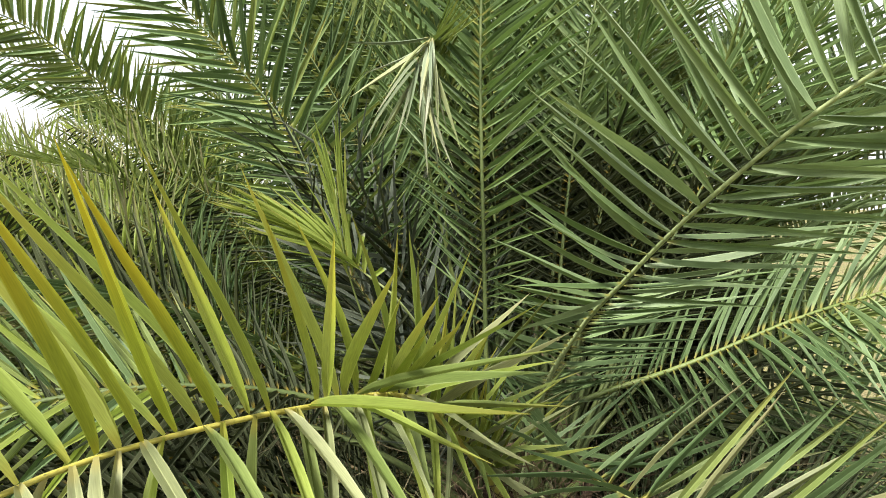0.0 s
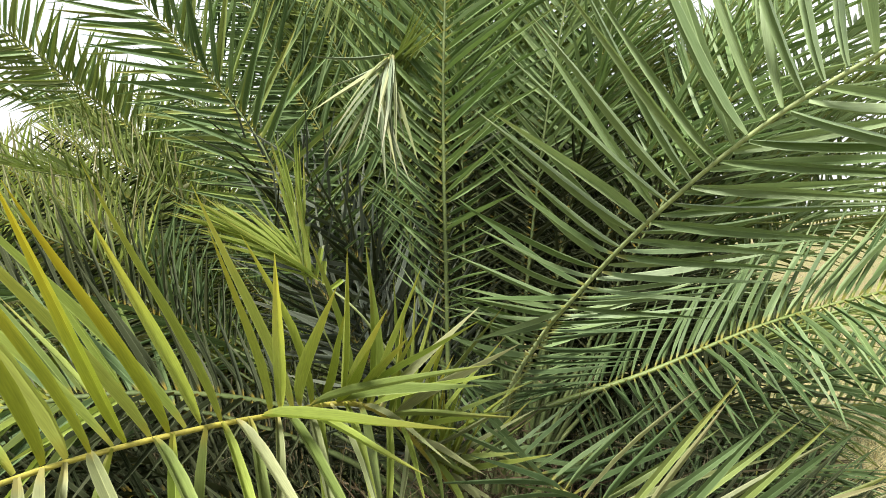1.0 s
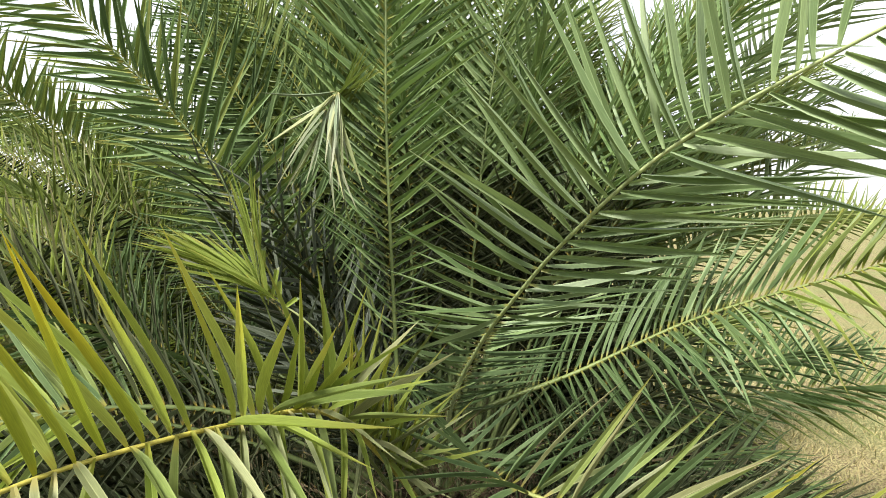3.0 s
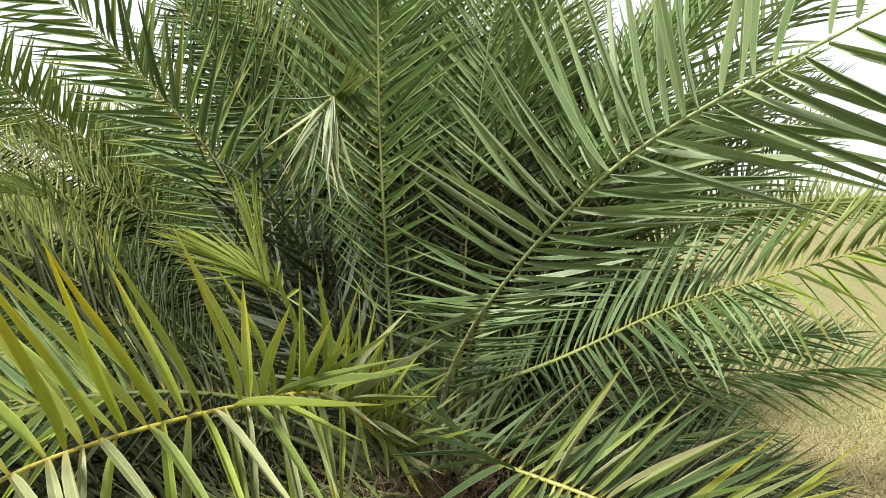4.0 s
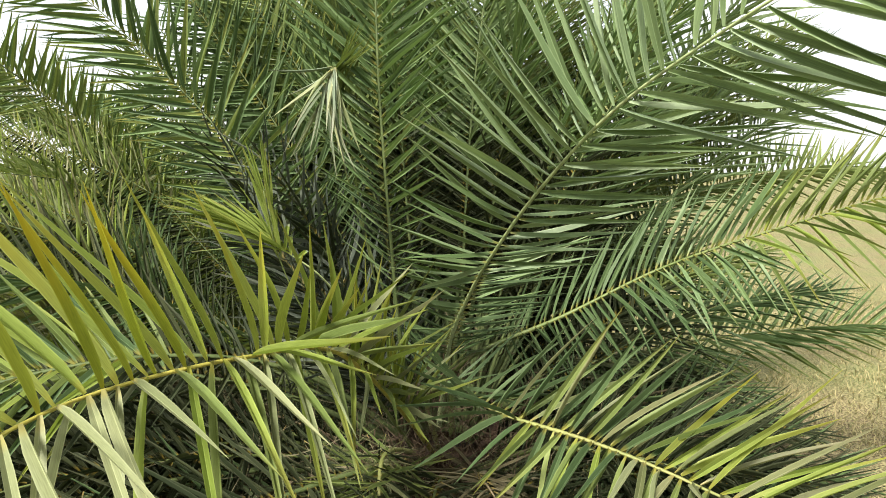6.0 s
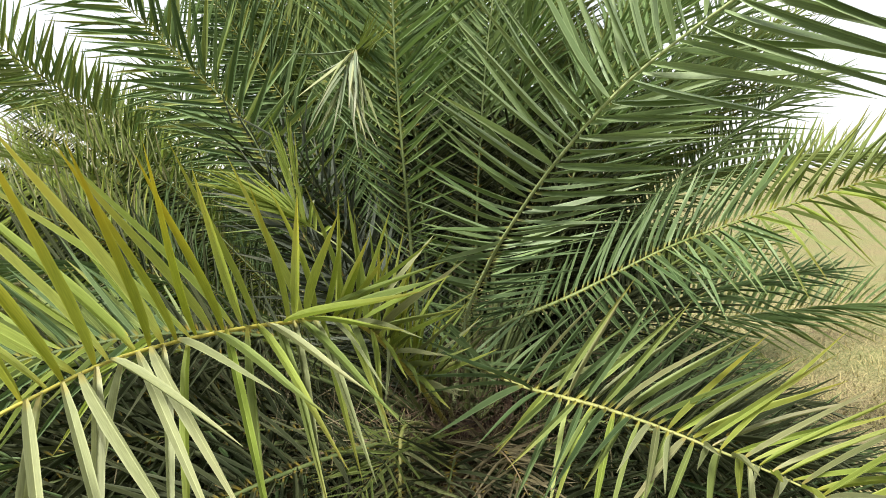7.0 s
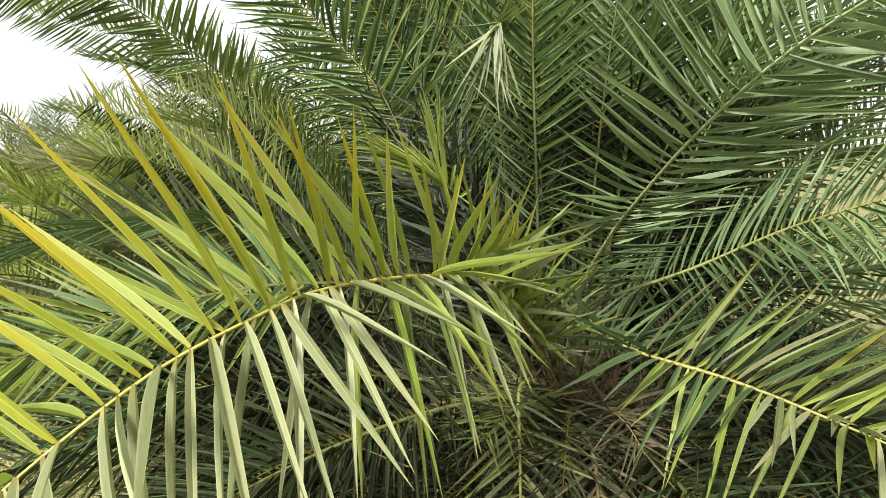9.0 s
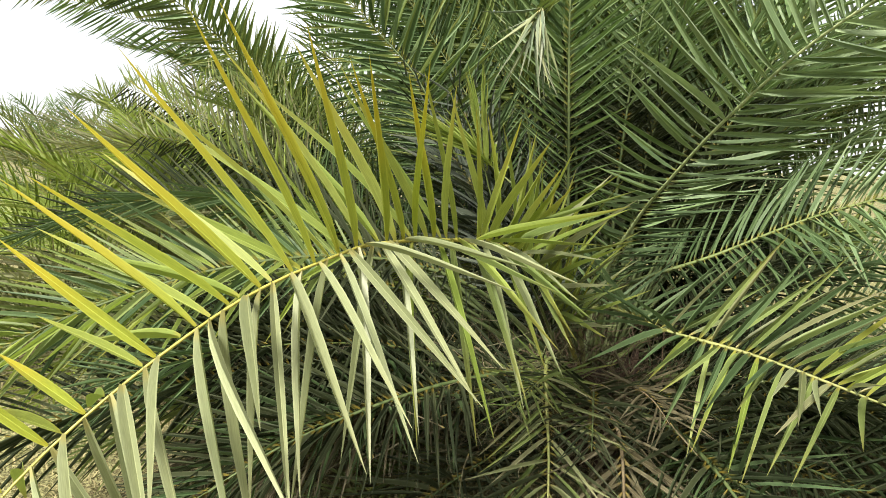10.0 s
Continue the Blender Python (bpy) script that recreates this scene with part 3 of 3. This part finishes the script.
# high leaf beyond the low ones
frond(palm, [(0.4, 2.6, 0.5), (0.75, 2.95, 1.0), (1.3, 3.4, 1.38), (2.0, 3.9, 1.6), (2.9, 4.5, 1.66), (3.7, 4.95, 1.55)],
      "olive", "green", leaf=(0.42, 0.42), width=0.022, step=0.03, roll=(0, 40, 30), ranks=(35, 5), pieces=True, seed=19)
frond(palm, [(0.1, 2.2, 0.4), (-0.3, 1.85, 0.6), (-0.9, 1.4, 0.65), (-1.5, 1.0, 0.5), (-2.0, 0.7, 0.25)],
      "dull", "deep", leaf=(0.44, 0.44), width=0.016, step=0.032, roll=(-20, -30, -30), ranks=(35, 5), pieces=True, seed=21)
# dark leaflets here stand in for a band of shadow
frond(palm, [(0.05, 2.4, 0.5), (-0.5, 2.35, 0.95), (-1.2, 2.25, 1.2), (-1.9, 2.1, 1.2), (-2.5, 1.95, 1.0)],
      ("dull", "deep"), "deep", leaf=(0.44, 0.44), width=0.016, step=0.028, roll=(-20, -30, -30), ranks=(40, 10), pieces=True, seed=22)
# narrow greyish leaves within the crown, coloured dark to stand in for its shade
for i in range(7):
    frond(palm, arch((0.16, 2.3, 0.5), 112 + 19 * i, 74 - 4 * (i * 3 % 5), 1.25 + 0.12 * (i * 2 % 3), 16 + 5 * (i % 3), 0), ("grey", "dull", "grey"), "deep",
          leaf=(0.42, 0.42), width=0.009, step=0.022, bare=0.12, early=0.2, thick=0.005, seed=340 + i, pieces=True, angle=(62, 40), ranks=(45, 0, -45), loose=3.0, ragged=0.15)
# leaves reaching out sideways, upper leaflets coloured as lit and lower ones as shaded
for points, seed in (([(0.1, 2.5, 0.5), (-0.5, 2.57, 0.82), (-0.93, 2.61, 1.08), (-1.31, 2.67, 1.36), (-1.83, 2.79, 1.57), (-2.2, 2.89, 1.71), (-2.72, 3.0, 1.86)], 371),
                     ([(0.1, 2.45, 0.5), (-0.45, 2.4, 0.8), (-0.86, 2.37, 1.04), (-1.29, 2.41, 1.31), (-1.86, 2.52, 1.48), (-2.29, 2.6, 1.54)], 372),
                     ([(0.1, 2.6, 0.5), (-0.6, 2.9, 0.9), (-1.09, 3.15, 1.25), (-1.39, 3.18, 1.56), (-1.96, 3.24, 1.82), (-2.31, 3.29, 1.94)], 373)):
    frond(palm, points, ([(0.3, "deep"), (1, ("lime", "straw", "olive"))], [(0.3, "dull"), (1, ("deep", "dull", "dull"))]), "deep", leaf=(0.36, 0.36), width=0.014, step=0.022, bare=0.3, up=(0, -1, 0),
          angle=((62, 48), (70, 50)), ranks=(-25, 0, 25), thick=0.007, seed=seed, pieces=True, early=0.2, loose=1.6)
# leaves spread below the arching one, darkened in colour for the shade there
frond(palm, [(0.15, 2.3, 0.55), (-0.2, 2.05, 0.9), (-0.6, 1.75, 1.05), (-1.05, 1.45, 1.02), (-1.5, 1.15, 0.85), (-1.8, 0.95, 0.65)],
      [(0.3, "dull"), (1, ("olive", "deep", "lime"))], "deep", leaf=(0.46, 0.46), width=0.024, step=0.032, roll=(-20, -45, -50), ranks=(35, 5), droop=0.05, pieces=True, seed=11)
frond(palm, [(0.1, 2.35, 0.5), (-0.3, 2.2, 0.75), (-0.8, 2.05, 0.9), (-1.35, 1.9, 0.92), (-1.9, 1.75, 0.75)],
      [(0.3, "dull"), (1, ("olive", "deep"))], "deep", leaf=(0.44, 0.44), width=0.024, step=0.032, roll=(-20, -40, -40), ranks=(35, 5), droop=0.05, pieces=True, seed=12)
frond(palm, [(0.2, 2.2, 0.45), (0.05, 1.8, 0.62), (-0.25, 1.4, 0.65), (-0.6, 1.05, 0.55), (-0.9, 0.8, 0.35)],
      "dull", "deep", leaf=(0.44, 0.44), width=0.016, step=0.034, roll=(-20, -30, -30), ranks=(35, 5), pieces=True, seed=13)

frond(palm, [(0.38, 2.2, 0.36), (0.5, 1.95, 0.46), (0.68, 1.65, 0.48), (0.85, 1.3, 0.36), (0.95, 1.05, 0.15)],
      "dull", "deep", leaf=(0.4, 0.4), width=0.015, step=0.034, roll=(20, 30, 30), ranks=(35, 5), pieces=True, seed=14)
frond(palm, [(0.3, 2.25, 0.35), (0.37, 2.0, 0.46), (0.44, 1.7, 0.46), (0.46, 1.4, 0.3), (0.45, 1.2, 0.1)],
      "dry", "dry", leaf=(0.36, 0.36), width=0.018, step=0.034, ranks=(30, -20), droop=0.2, pieces=True, seed=15, loose=2.0, label="withered brown frond sagging to the ground")
frond(palm, [(0.15, 2.25, 0.4), (-0.05, 2.05, 0.52), (-0.35, 1.8, 0.5), (-0.7, 1.55, 0.35), (-0.95, 1.35, 0.15)],
      "dry", "dry", leaf=(0.38, 0.38), width=0.018, step=0.03, ranks=(30, -20), droop=0.2, pieces=True, seed=16, loose=2.5, label="withered brown frond sagging to the ground")
frond(palm, [(0.4, 2.3, 0.4), (0.75, 2.15, 0.58), (1.15, 2.0, 0.6), (1.6, 1.9, 0.5), (1.95, 1.8, 0.3)],
      "dull", "green", leaf=(0.4, 0.4), width=0.015, step=0.034, roll=(20, 30, 30), ranks=(35, 5), pieces=True, seed=17)

for i in range(5):
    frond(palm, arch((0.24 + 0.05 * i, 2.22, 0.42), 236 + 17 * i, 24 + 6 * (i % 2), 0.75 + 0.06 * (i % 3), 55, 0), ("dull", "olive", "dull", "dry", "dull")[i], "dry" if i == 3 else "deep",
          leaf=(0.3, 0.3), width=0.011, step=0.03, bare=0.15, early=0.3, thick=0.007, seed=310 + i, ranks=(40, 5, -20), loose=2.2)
# leaves closing the far side of the crown, inner halves coloured dark for shade
for i in range(5):
    frond(palm, arch((0.42, 2.55, 0.42), 14 + 11 * i, 33 + 5 * (i % 2), 1.9, 40, 4 * (i % 3 - 1)), [(0.5, "dull"), (1, ("deep", "olive")[i % 2])], "deep",
          leaf=(0.4, 0.4), width=0.018, step=0.027, bare=0.15, early=0.3, thick=0.008, seed=280 + i, roll=(0, 20, 20), ranks=(40, 10, -15))
# low leaves on the other side, shade coloured into all but their ends
for i in range(8):
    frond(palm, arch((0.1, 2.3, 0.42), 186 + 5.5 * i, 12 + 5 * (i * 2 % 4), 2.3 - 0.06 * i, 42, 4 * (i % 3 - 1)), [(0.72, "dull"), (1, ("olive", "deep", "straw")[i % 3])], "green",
          leaf=(0.42, 0.42), width=0.015, step=0.028, bare=0.15, early=0.3, thick=0.008, seed=290 + i, roll=(0, -20, -25), ranks=(40, 5, -20), loose=1.5)
# light leaves standing behind the wide one, with shade coloured into their bases
for i in range(9):
    frond(palm, arch((0.4, 2.6, 0.5), 26 + 5 * i, 46 + 2.5 * i + 3 * (i * 5 % 3), 2.6 + 0.12 * (i * 3 % 4), 26 + 4 * (i * 3 % 5), 5 * (i % 3 - 1)), [(0.25, "dull"), (1, ("fresh", "olive", "green")[i % 3])], "green",
          leaf=(0.42, 0.42), width=0.017, step=0.026, bare=0.2, early=0.4, thick=0.008, seed=260 + i, pieces=True, roll=(0, 15 - 6 * (i % 6), 25 - 10 * (i % 6)), ranks=(40, 10, -15))
# low leaves hidden among the others on the open side, mostly coloured as shaded
for i in range(18):
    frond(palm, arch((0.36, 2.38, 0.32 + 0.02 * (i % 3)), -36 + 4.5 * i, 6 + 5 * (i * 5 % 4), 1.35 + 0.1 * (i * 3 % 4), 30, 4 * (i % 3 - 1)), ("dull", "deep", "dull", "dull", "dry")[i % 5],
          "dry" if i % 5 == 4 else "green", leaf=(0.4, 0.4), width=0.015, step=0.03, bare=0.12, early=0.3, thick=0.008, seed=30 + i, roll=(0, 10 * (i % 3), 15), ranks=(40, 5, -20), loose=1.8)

# leaflets of the trimmed leaf, cut off short and standing up
def stub(root, toward, length, width):
    """Folded blade cut straight across, with a pale dried end."""
    d = unit(np.array(toward, float))
    s = unit(np.cross(d, (0.2, -1.0, 0.0)))
    n = np.cross(s, d)
    v, f, uv = [], [], []
    for r, (y, w) in enumerate(((0, 0.5), (0.3, 0.9), (0.7, 1.0), (0.93, 1.0), (1.0, 0.95))):
        for q in (-1, 0, 1):
            v.append(np.array(root) + d * (y * length + (0.004 * q if r == 4 else 0)) + s * (q * width * 0.5 * w) + n * (abs(q) * width * 0.45 * w))
            uv.append((0.5 + 0.45 * q, 0.5 * y))
    for r in range(3):
        f += [(3 * r + q, 3 * r + q + 1, 3 * r + q + 4, 3 * r + q + 3) for q in (0, 1)]
    blade = part("cut_leaflet", mesh("cut_leaflet", v[:12], f, LEAF["lime", "piece"], uv[:12], smooth=False), cut_leaf)
    part("dried_end", mesh("dried_end", v[9:], [(0, 1, 4, 3), (1, 2, 5, 4)], LEAF["pale", "piece"], uv[9:], smooth=False), blade, "pale dried cut edge")


for root, toward, length in (((-0.086, 1.515, 1.462), (0.05, -0.05, 1), 0.11), ((-0.062, 1.52, 1.442), (0.2, -0.1, 1), 0.08), ((-0.047, 1.53, 1.428), (0.05, -0.1, 1), 0.06),
                             ((-0.036, 1.54, 1.414), (0.9, -0.1, 0.7), 0.045)):
    stub(root, toward, length, 0.012)

# torn fibre and dry strands about the leaf bases
def strands(name, centre, spread, n, length, material, seed, fall):
    """Thin bent strips in a tangle."""
    r = np.random.default_rng(seed)
    v, f, uv = [], [], []
    for q in range(n):
        p = np.array(centre) + r.normal(0, 1, 3) * np.array(spread)
        d = unit(r.normal(0, 1, 3) + np.array((0, -0.5, fall)))
        s = unit(np.cross(d, r.normal(0, 1, 3))) * r.uniform(0.0012, 0.003)
        size, b = length * r.uniform(0.5, 1.2), r.normal(0, 0.25, 3)
        n0 = len(v)
        for y in (0, 0.33, 0.66, 1.0):
            c = p + d * size * y + b * size * y * y
            w = s * (1 - 0.8 * y)
            v += [c - w, c + w]
            uv += [(0.1, y), (0.9, y)]
        f += [(n0 + 2 * y, n0 + 2 * y + 1, n0 + 2 * y + 3, n0 + 2 * y + 2) for y in range(3)]
    tagged(part(name, mesh(name, v, f, material, uv, smooth=False), palm), kind="stuff")


strands("trunk_fibre", (0.38, 2.2, 0.62), (0.16, 0.1, 0.16), 420, 0.2, FIBRE, 5, 0.1)
strands("trunk_fibre", (0.25, 2.1, 0.5), (0.2, 0.08, 0.12), 300, 0.2, FIBRE, 6, -0.2)
strands("dry_straw", (0.14, 1.95, 0.62), (0.05, 0.05, 0.05), 70, 0.3, LEAF["straw", "joined"], 7, -0.8)
strands("dry_straw", (0.1, 2.0, 0.4), (0.5, 0.12, 0.14), 420, 0.34, LEAF["dry", "joined"], 8, -0.1)
strands("dry_straw", (-0.5, 1.9, 0.4), (0.4, 0.25, 0.15), 420, 0.34, LEAF["dry", "joined"], 9, -0.1)
strands("dry_straw", (0.9, 2.1, 0.3), (0.3, 0.2, 0.12), 300, 0.34, LEAF["dry", "joined"], 11, -0.1)

# the rest of the crown: ring by ring, from the upright heart to the low skirt
rng = random.Random(5)
k = 0
for ring, (n, rise, length, sag) in enumerate(((24, 82, 2.9, 28), (44, 70, 3.0, 45), (48, 55, 2.9, 55), (40, 38, 2.7, 60), (28, 14, 2.0, 45), (26, -2, 1.5, 25))):
    for i in range(n):
        az = (360 * (i + rng.uniform(-0.35, 0.35)) / n + ring * 37) % 360
        turn, lean, reach, drop, side = rng.uniform(-20, 20), rng.uniform(-8, 8), rng.uniform(0.85, 1.1), rng.uniform(-15, 15), rng.uniform(-35, 35)
        back = 30 < az < 138
        if (rise > 60 and not 15 < az < 140) or (20 < rise <= 60 and not (back or (165 < az < 215 and rise < 30))) or (rise < 20 and (325 < az or 252 < az < 292)):
            continue
        k += 1
        # lighter greens on the lit side, dark ones low and inside as painted shade
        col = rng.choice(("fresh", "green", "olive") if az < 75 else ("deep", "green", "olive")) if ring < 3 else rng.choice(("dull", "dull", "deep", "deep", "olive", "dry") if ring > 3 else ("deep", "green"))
        base = (CROWN[0] + 0.14 * math.cos(radians(az)), CROWN[1] + 0.14 * math.sin(radians(az)), 0.6 - 0.07 * ring)
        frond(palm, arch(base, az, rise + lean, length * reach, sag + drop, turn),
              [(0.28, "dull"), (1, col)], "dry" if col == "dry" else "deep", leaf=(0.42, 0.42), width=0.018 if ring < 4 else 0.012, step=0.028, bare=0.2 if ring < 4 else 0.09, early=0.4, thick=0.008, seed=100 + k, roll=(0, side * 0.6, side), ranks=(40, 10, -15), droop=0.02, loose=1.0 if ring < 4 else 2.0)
for i in range(14):
    k += 1
    az = 100 + 2.8 * i + rng.uniform(-3, 3)
    side = rng.uniform(-35, 35)
    frond(palm, arch((CROWN[0] - 0.1, CROWN[1] + 0.12, 0.5), az, rng.uniform(42, 66), 2.7 * rng.uniform(0.85, 1.1), rng.uniform(35, 65), rng.uniform(-15, 15)),
          rng.choice(("deep", "green")), "green", leaf=(0.42, 0.42), width=0.02, step=0.028, bare=0.09, early=0.4, thick=0.008, seed=100 + k, roll=(0, side * 0.6, side), ranks=(40, 10, -15), droop=0.02)

# ---- the palms behind ----
palm_b = tagged(new("date_palm"), "bushy date palm with fronds arching over dry turf", "palm", "palms")
trunk(palm_b, -1.7, 4.5, 0.5, 0.2, 8)
frond(palm_b, [(-1.6, 4.3, 0.5), (-1.631, 4.03, 1.116), (-1.7, 3.781, 1.609), (-1.904, 3.66, 1.891), (-2.217, 3.526, 2.148), (-2.619, 3.269, 2.5), (-3.003, 3.058, 2.601), (-3.476, 2.799, 2.634)],
      ("olive", "olive", "green"), "deep", width=0.027, step=0.027, bare=0.22, up=(0, -1, 0), plan=(((65, 69, 76, 72, 60, 45), (25, 21, 12, 4, 0, -2), (0.33, 0.35, 0.36, 0.36, 0.36, 0.32)), ((73, 60, 47, 50, 48, 45), (0, -8, -15, -9, -2, 6), (0.4, 0.42, 0.43, 0.43, 0.42, 0.38))),
      ranks=((-8, 8), (-6, 6)), thick=0.009, pieces=True, seed=20)
# leaves close behind it
for dx, dy, dz, seed in ((-0.05, 0.6, -0.28, 27),):
    frond(palm_b, [(-1.6, 4.35, 0.5), (-1.65 + dx, 4.05 + dy, 1.1), (-1.75 + dx, 3.8 + dy, 1.65 + dz), (-2.2 + dx, 3.55 + dy, 2.2 + dz), (-2.65 + dx, 3.3 + dy, 2.55 + dz), (-3.5 + dx, 2.8 + dy, 2.8 + dz)],
          ("olive", "green"), "deep", leaf=(0.4, 0.4), width=0.022, step=0.027, bare=0.2, up=(0, -1, 0), angle=(72, 46), ranks=(-14, 10, 0), thick=0.008, seed=seed)
for ring, (n, rise, length, sag) in enumerate(((10, 72, 2.5, 60), (18, 45, 2.6, 70), (18, 24, 2.3, 50), (14, 5, 1.8, 30))):
    for i in range(n):
        k += 1
        az = (360 * (i + rng.uniform(-0.3, 0.3)) / n + ring * 21) % 360
        side = rng.uniform(-30, 30)
        frond(palm_b, arch((-1.7, 4.5, 0.5 - 0.06 * ring), az, rise + rng.uniform(-8, 8), length * rng.uniform(0.8, 1.1), sag + rng.uniform(-15, 15), rng.uniform(-20, 20)),
              rng.choice(("straw", "olive", "lime")), "green", leaf=(0.44, 0.44), width=0.016, step=0.03, seed=100 + k, roll=(0, side, side), ranks=(40, 10))

palm_d = tagged(new("date_palm"), "low spreading date palm with yellowish green fronds", "palm", "palms")
trunk(palm_d, -2.9, 3.5, 0.3, 0.16, 12)
for ring, (n, rise, length, sag) in enumerate(((9, 58, 1.9, 60), (16, 40, 2.1, 65), (16, 20, 2.0, 45), (12, 4, 1.6, 25))):
    for i in range(n):
        k += 1
        az = (360 * (i + rng.uniform(-0.3, 0.3)) / n + ring * 33) % 360
        side = rng.uniform(-30, 30)
        frond(palm_d, arch((-2.9, 3.5, 0.35 - 0.05 * ring), az, rise + rng.uniform(-8, 8), length * rng.uniform(0.8, 1.1), sag + rng.uniform(-15, 15), rng.uniform(-20, 20)),
              rng.choice(("straw", "lime", "lime")), "green", leaf=(0.44, 0.44), width=0.013, step=0.028, seed=100 + k, roll=(0, side, side), ranks=(40, 10))

palm_c = tagged(new("date_palm"), "low bushy date palm standing apart on the turf", "palm", "palms")
trunk(palm_c, -4.0, 5.9, 0.4, 0.2, 9)
for ring, (n, rise, length, sag) in enumerate(((12, 66, 2.5, 60), (20, 44, 2.7, 70), (18, 20, 2.3, 45))):
    for i in range(n):
        k += 1
        az = (360 * (i + rng.uniform(-0.3, 0.3)) / n + ring * 21) % 360
        side = rng.uniform(-30, 30)
        frond(palm_c, arch((-4.0, 5.9, 0.45 - 0.06 * ring), az, rise + rng.uniform(-8, 8), length * rng.uniform(0.8, 1.1), sag + rng.uniform(-15, 15), rng.uniform(-20, 20)),
              rng.choice(("olive", "straw", "lime")), "green", leaf=(0.42, 0.42), width=0.018, step=0.036, seed=100 + k, roll=(0, side, side), ranks=(40, 10))

palm_e = tagged(new("date_palm"), "distant bushy date palm at the edge of the field", "palm", "palms")
trunk(palm_e, -8.5, 8.6, 0.6, 0.22, 14)
for ring, (n, rise, length, sag) in enumerate(((10, 66, 2.3, 60), (16, 42, 2.5, 70), (14, 20, 2.2, 45))):
    for i in range(n):
        k += 1
        az = (360 * (i + rng.uniform(-0.3, 0.3)) / n + ring * 21) % 360
        side = rng.uniform(-30, 30)
        frond(palm_e, arch((-8.5, 8.6, 0.65 - 0.06 * ring), az, rise + rng.uniform(-8, 8), length * rng.uniform(0.8, 1.1), sag + rng.uniform(-15, 15), rng.uniform(-20, 20)),
              rng.choice(("green", "olive")), "green", leaf=(0.42, 0.42), width=0.022, step=0.05, seed=100 + k, roll=(0, side, side), ranks=(40, 10))

# ---- dry grass on the turf ----
STRAW = leaf_material("straw_grass", (0.1, 0.115, 0.04), (0.34, 0.28, 0.14), (0.36, 0.29, 0.165), 1.1, True, gloss=0.8, thin=0.15)
grass_rng = np.random.default_rng(77)
COUNT = 210000
far = 0.5 + 8.5 * grass_rng.random(COUNT) ** 1.35
way = grass_rng.uniform(-0.9, 3.5, COUNT)
behind = np.arange(COUNT) % 4 == 0
way[behind] = grass_rng.uniform(3.5, 5.4, behind.sum())
gx, gy = 1.1 + far * np.cos(way), 1.5 + far * np.sin(way)
thin_out = np.array([noise.noise(Vector((x * 1.1, y * 1.1, 4))) for x, y in zip(gx, gy)])
keep = thin_out > -0.3
gx, gy, far = gx[keep], gy[keep], far[keep]
gz = np.array([0.03 * noise.noise(Vector((x * 0.8, y * 0.8, 0))) for x, y in zip(gx, gy)])
total = len(gx)
tall = grass_rng.uniform(0.008, 0.035, total) * (1 + (grass_rng.random(total) < 0.05) * 1.2)
clump = np.array([noise.noise(Vector((x * 5, y * 5, 9))) for x, y in zip(gx, gy)])
tall *= 1 + 2.2 * np.clip(clump - 0.12, 0, 0.5) / 0.5
reach = grass_rng.normal(0, 1, (total, 2)) * 0.045
half = grass_rng.uniform(0.0012, 0.0028, total) * (1 + 0.12 * far)
turn = grass_rng.uniform(0, 6.283, total)
cx, cy = np.cos(turn) * half, np.sin(turn) * half
gv = np.empty((total, 5, 3))
gv[:, 0] = np.stack([gx - cx, gy - cy, gz - 0.004], 1)
gv[:, 1] = np.stack([gx + cx, gy + cy, gz - 0.004], 1)
gv[:, 2] = np.stack([gx + reach[:, 0] * 0.5 + cx, gy + reach[:, 1] * 0.5 + cy, gz + tall * 0.8], 1)
gv[:, 3] = np.stack([gx + reach[:, 0] * 0.5 - cx, gy + reach[:, 1] * 0.5 - cy, gz + tall * 0.8], 1)
gv[:, 4] = np.stack([gx + reach[:, 0], gy + reach[:, 1], gz + tall], 1)
gf = []
for q in range(0, 5 * total, 5):
    gf += [(q, q + 1, q + 2, q + 3), (q + 3, q + 2, q + 4)]
guv = np.tile(np.array(((0, 0), (1, 0), (1, 0.6), (0, 0.6), (0.5, 1))), (total, 1))
tagged(new("grass", mesh("grass", gv.reshape(-1, 3), gf, STRAW, guv)), "thin straw-coloured grass over dry ground", "grass", kind="stuff")
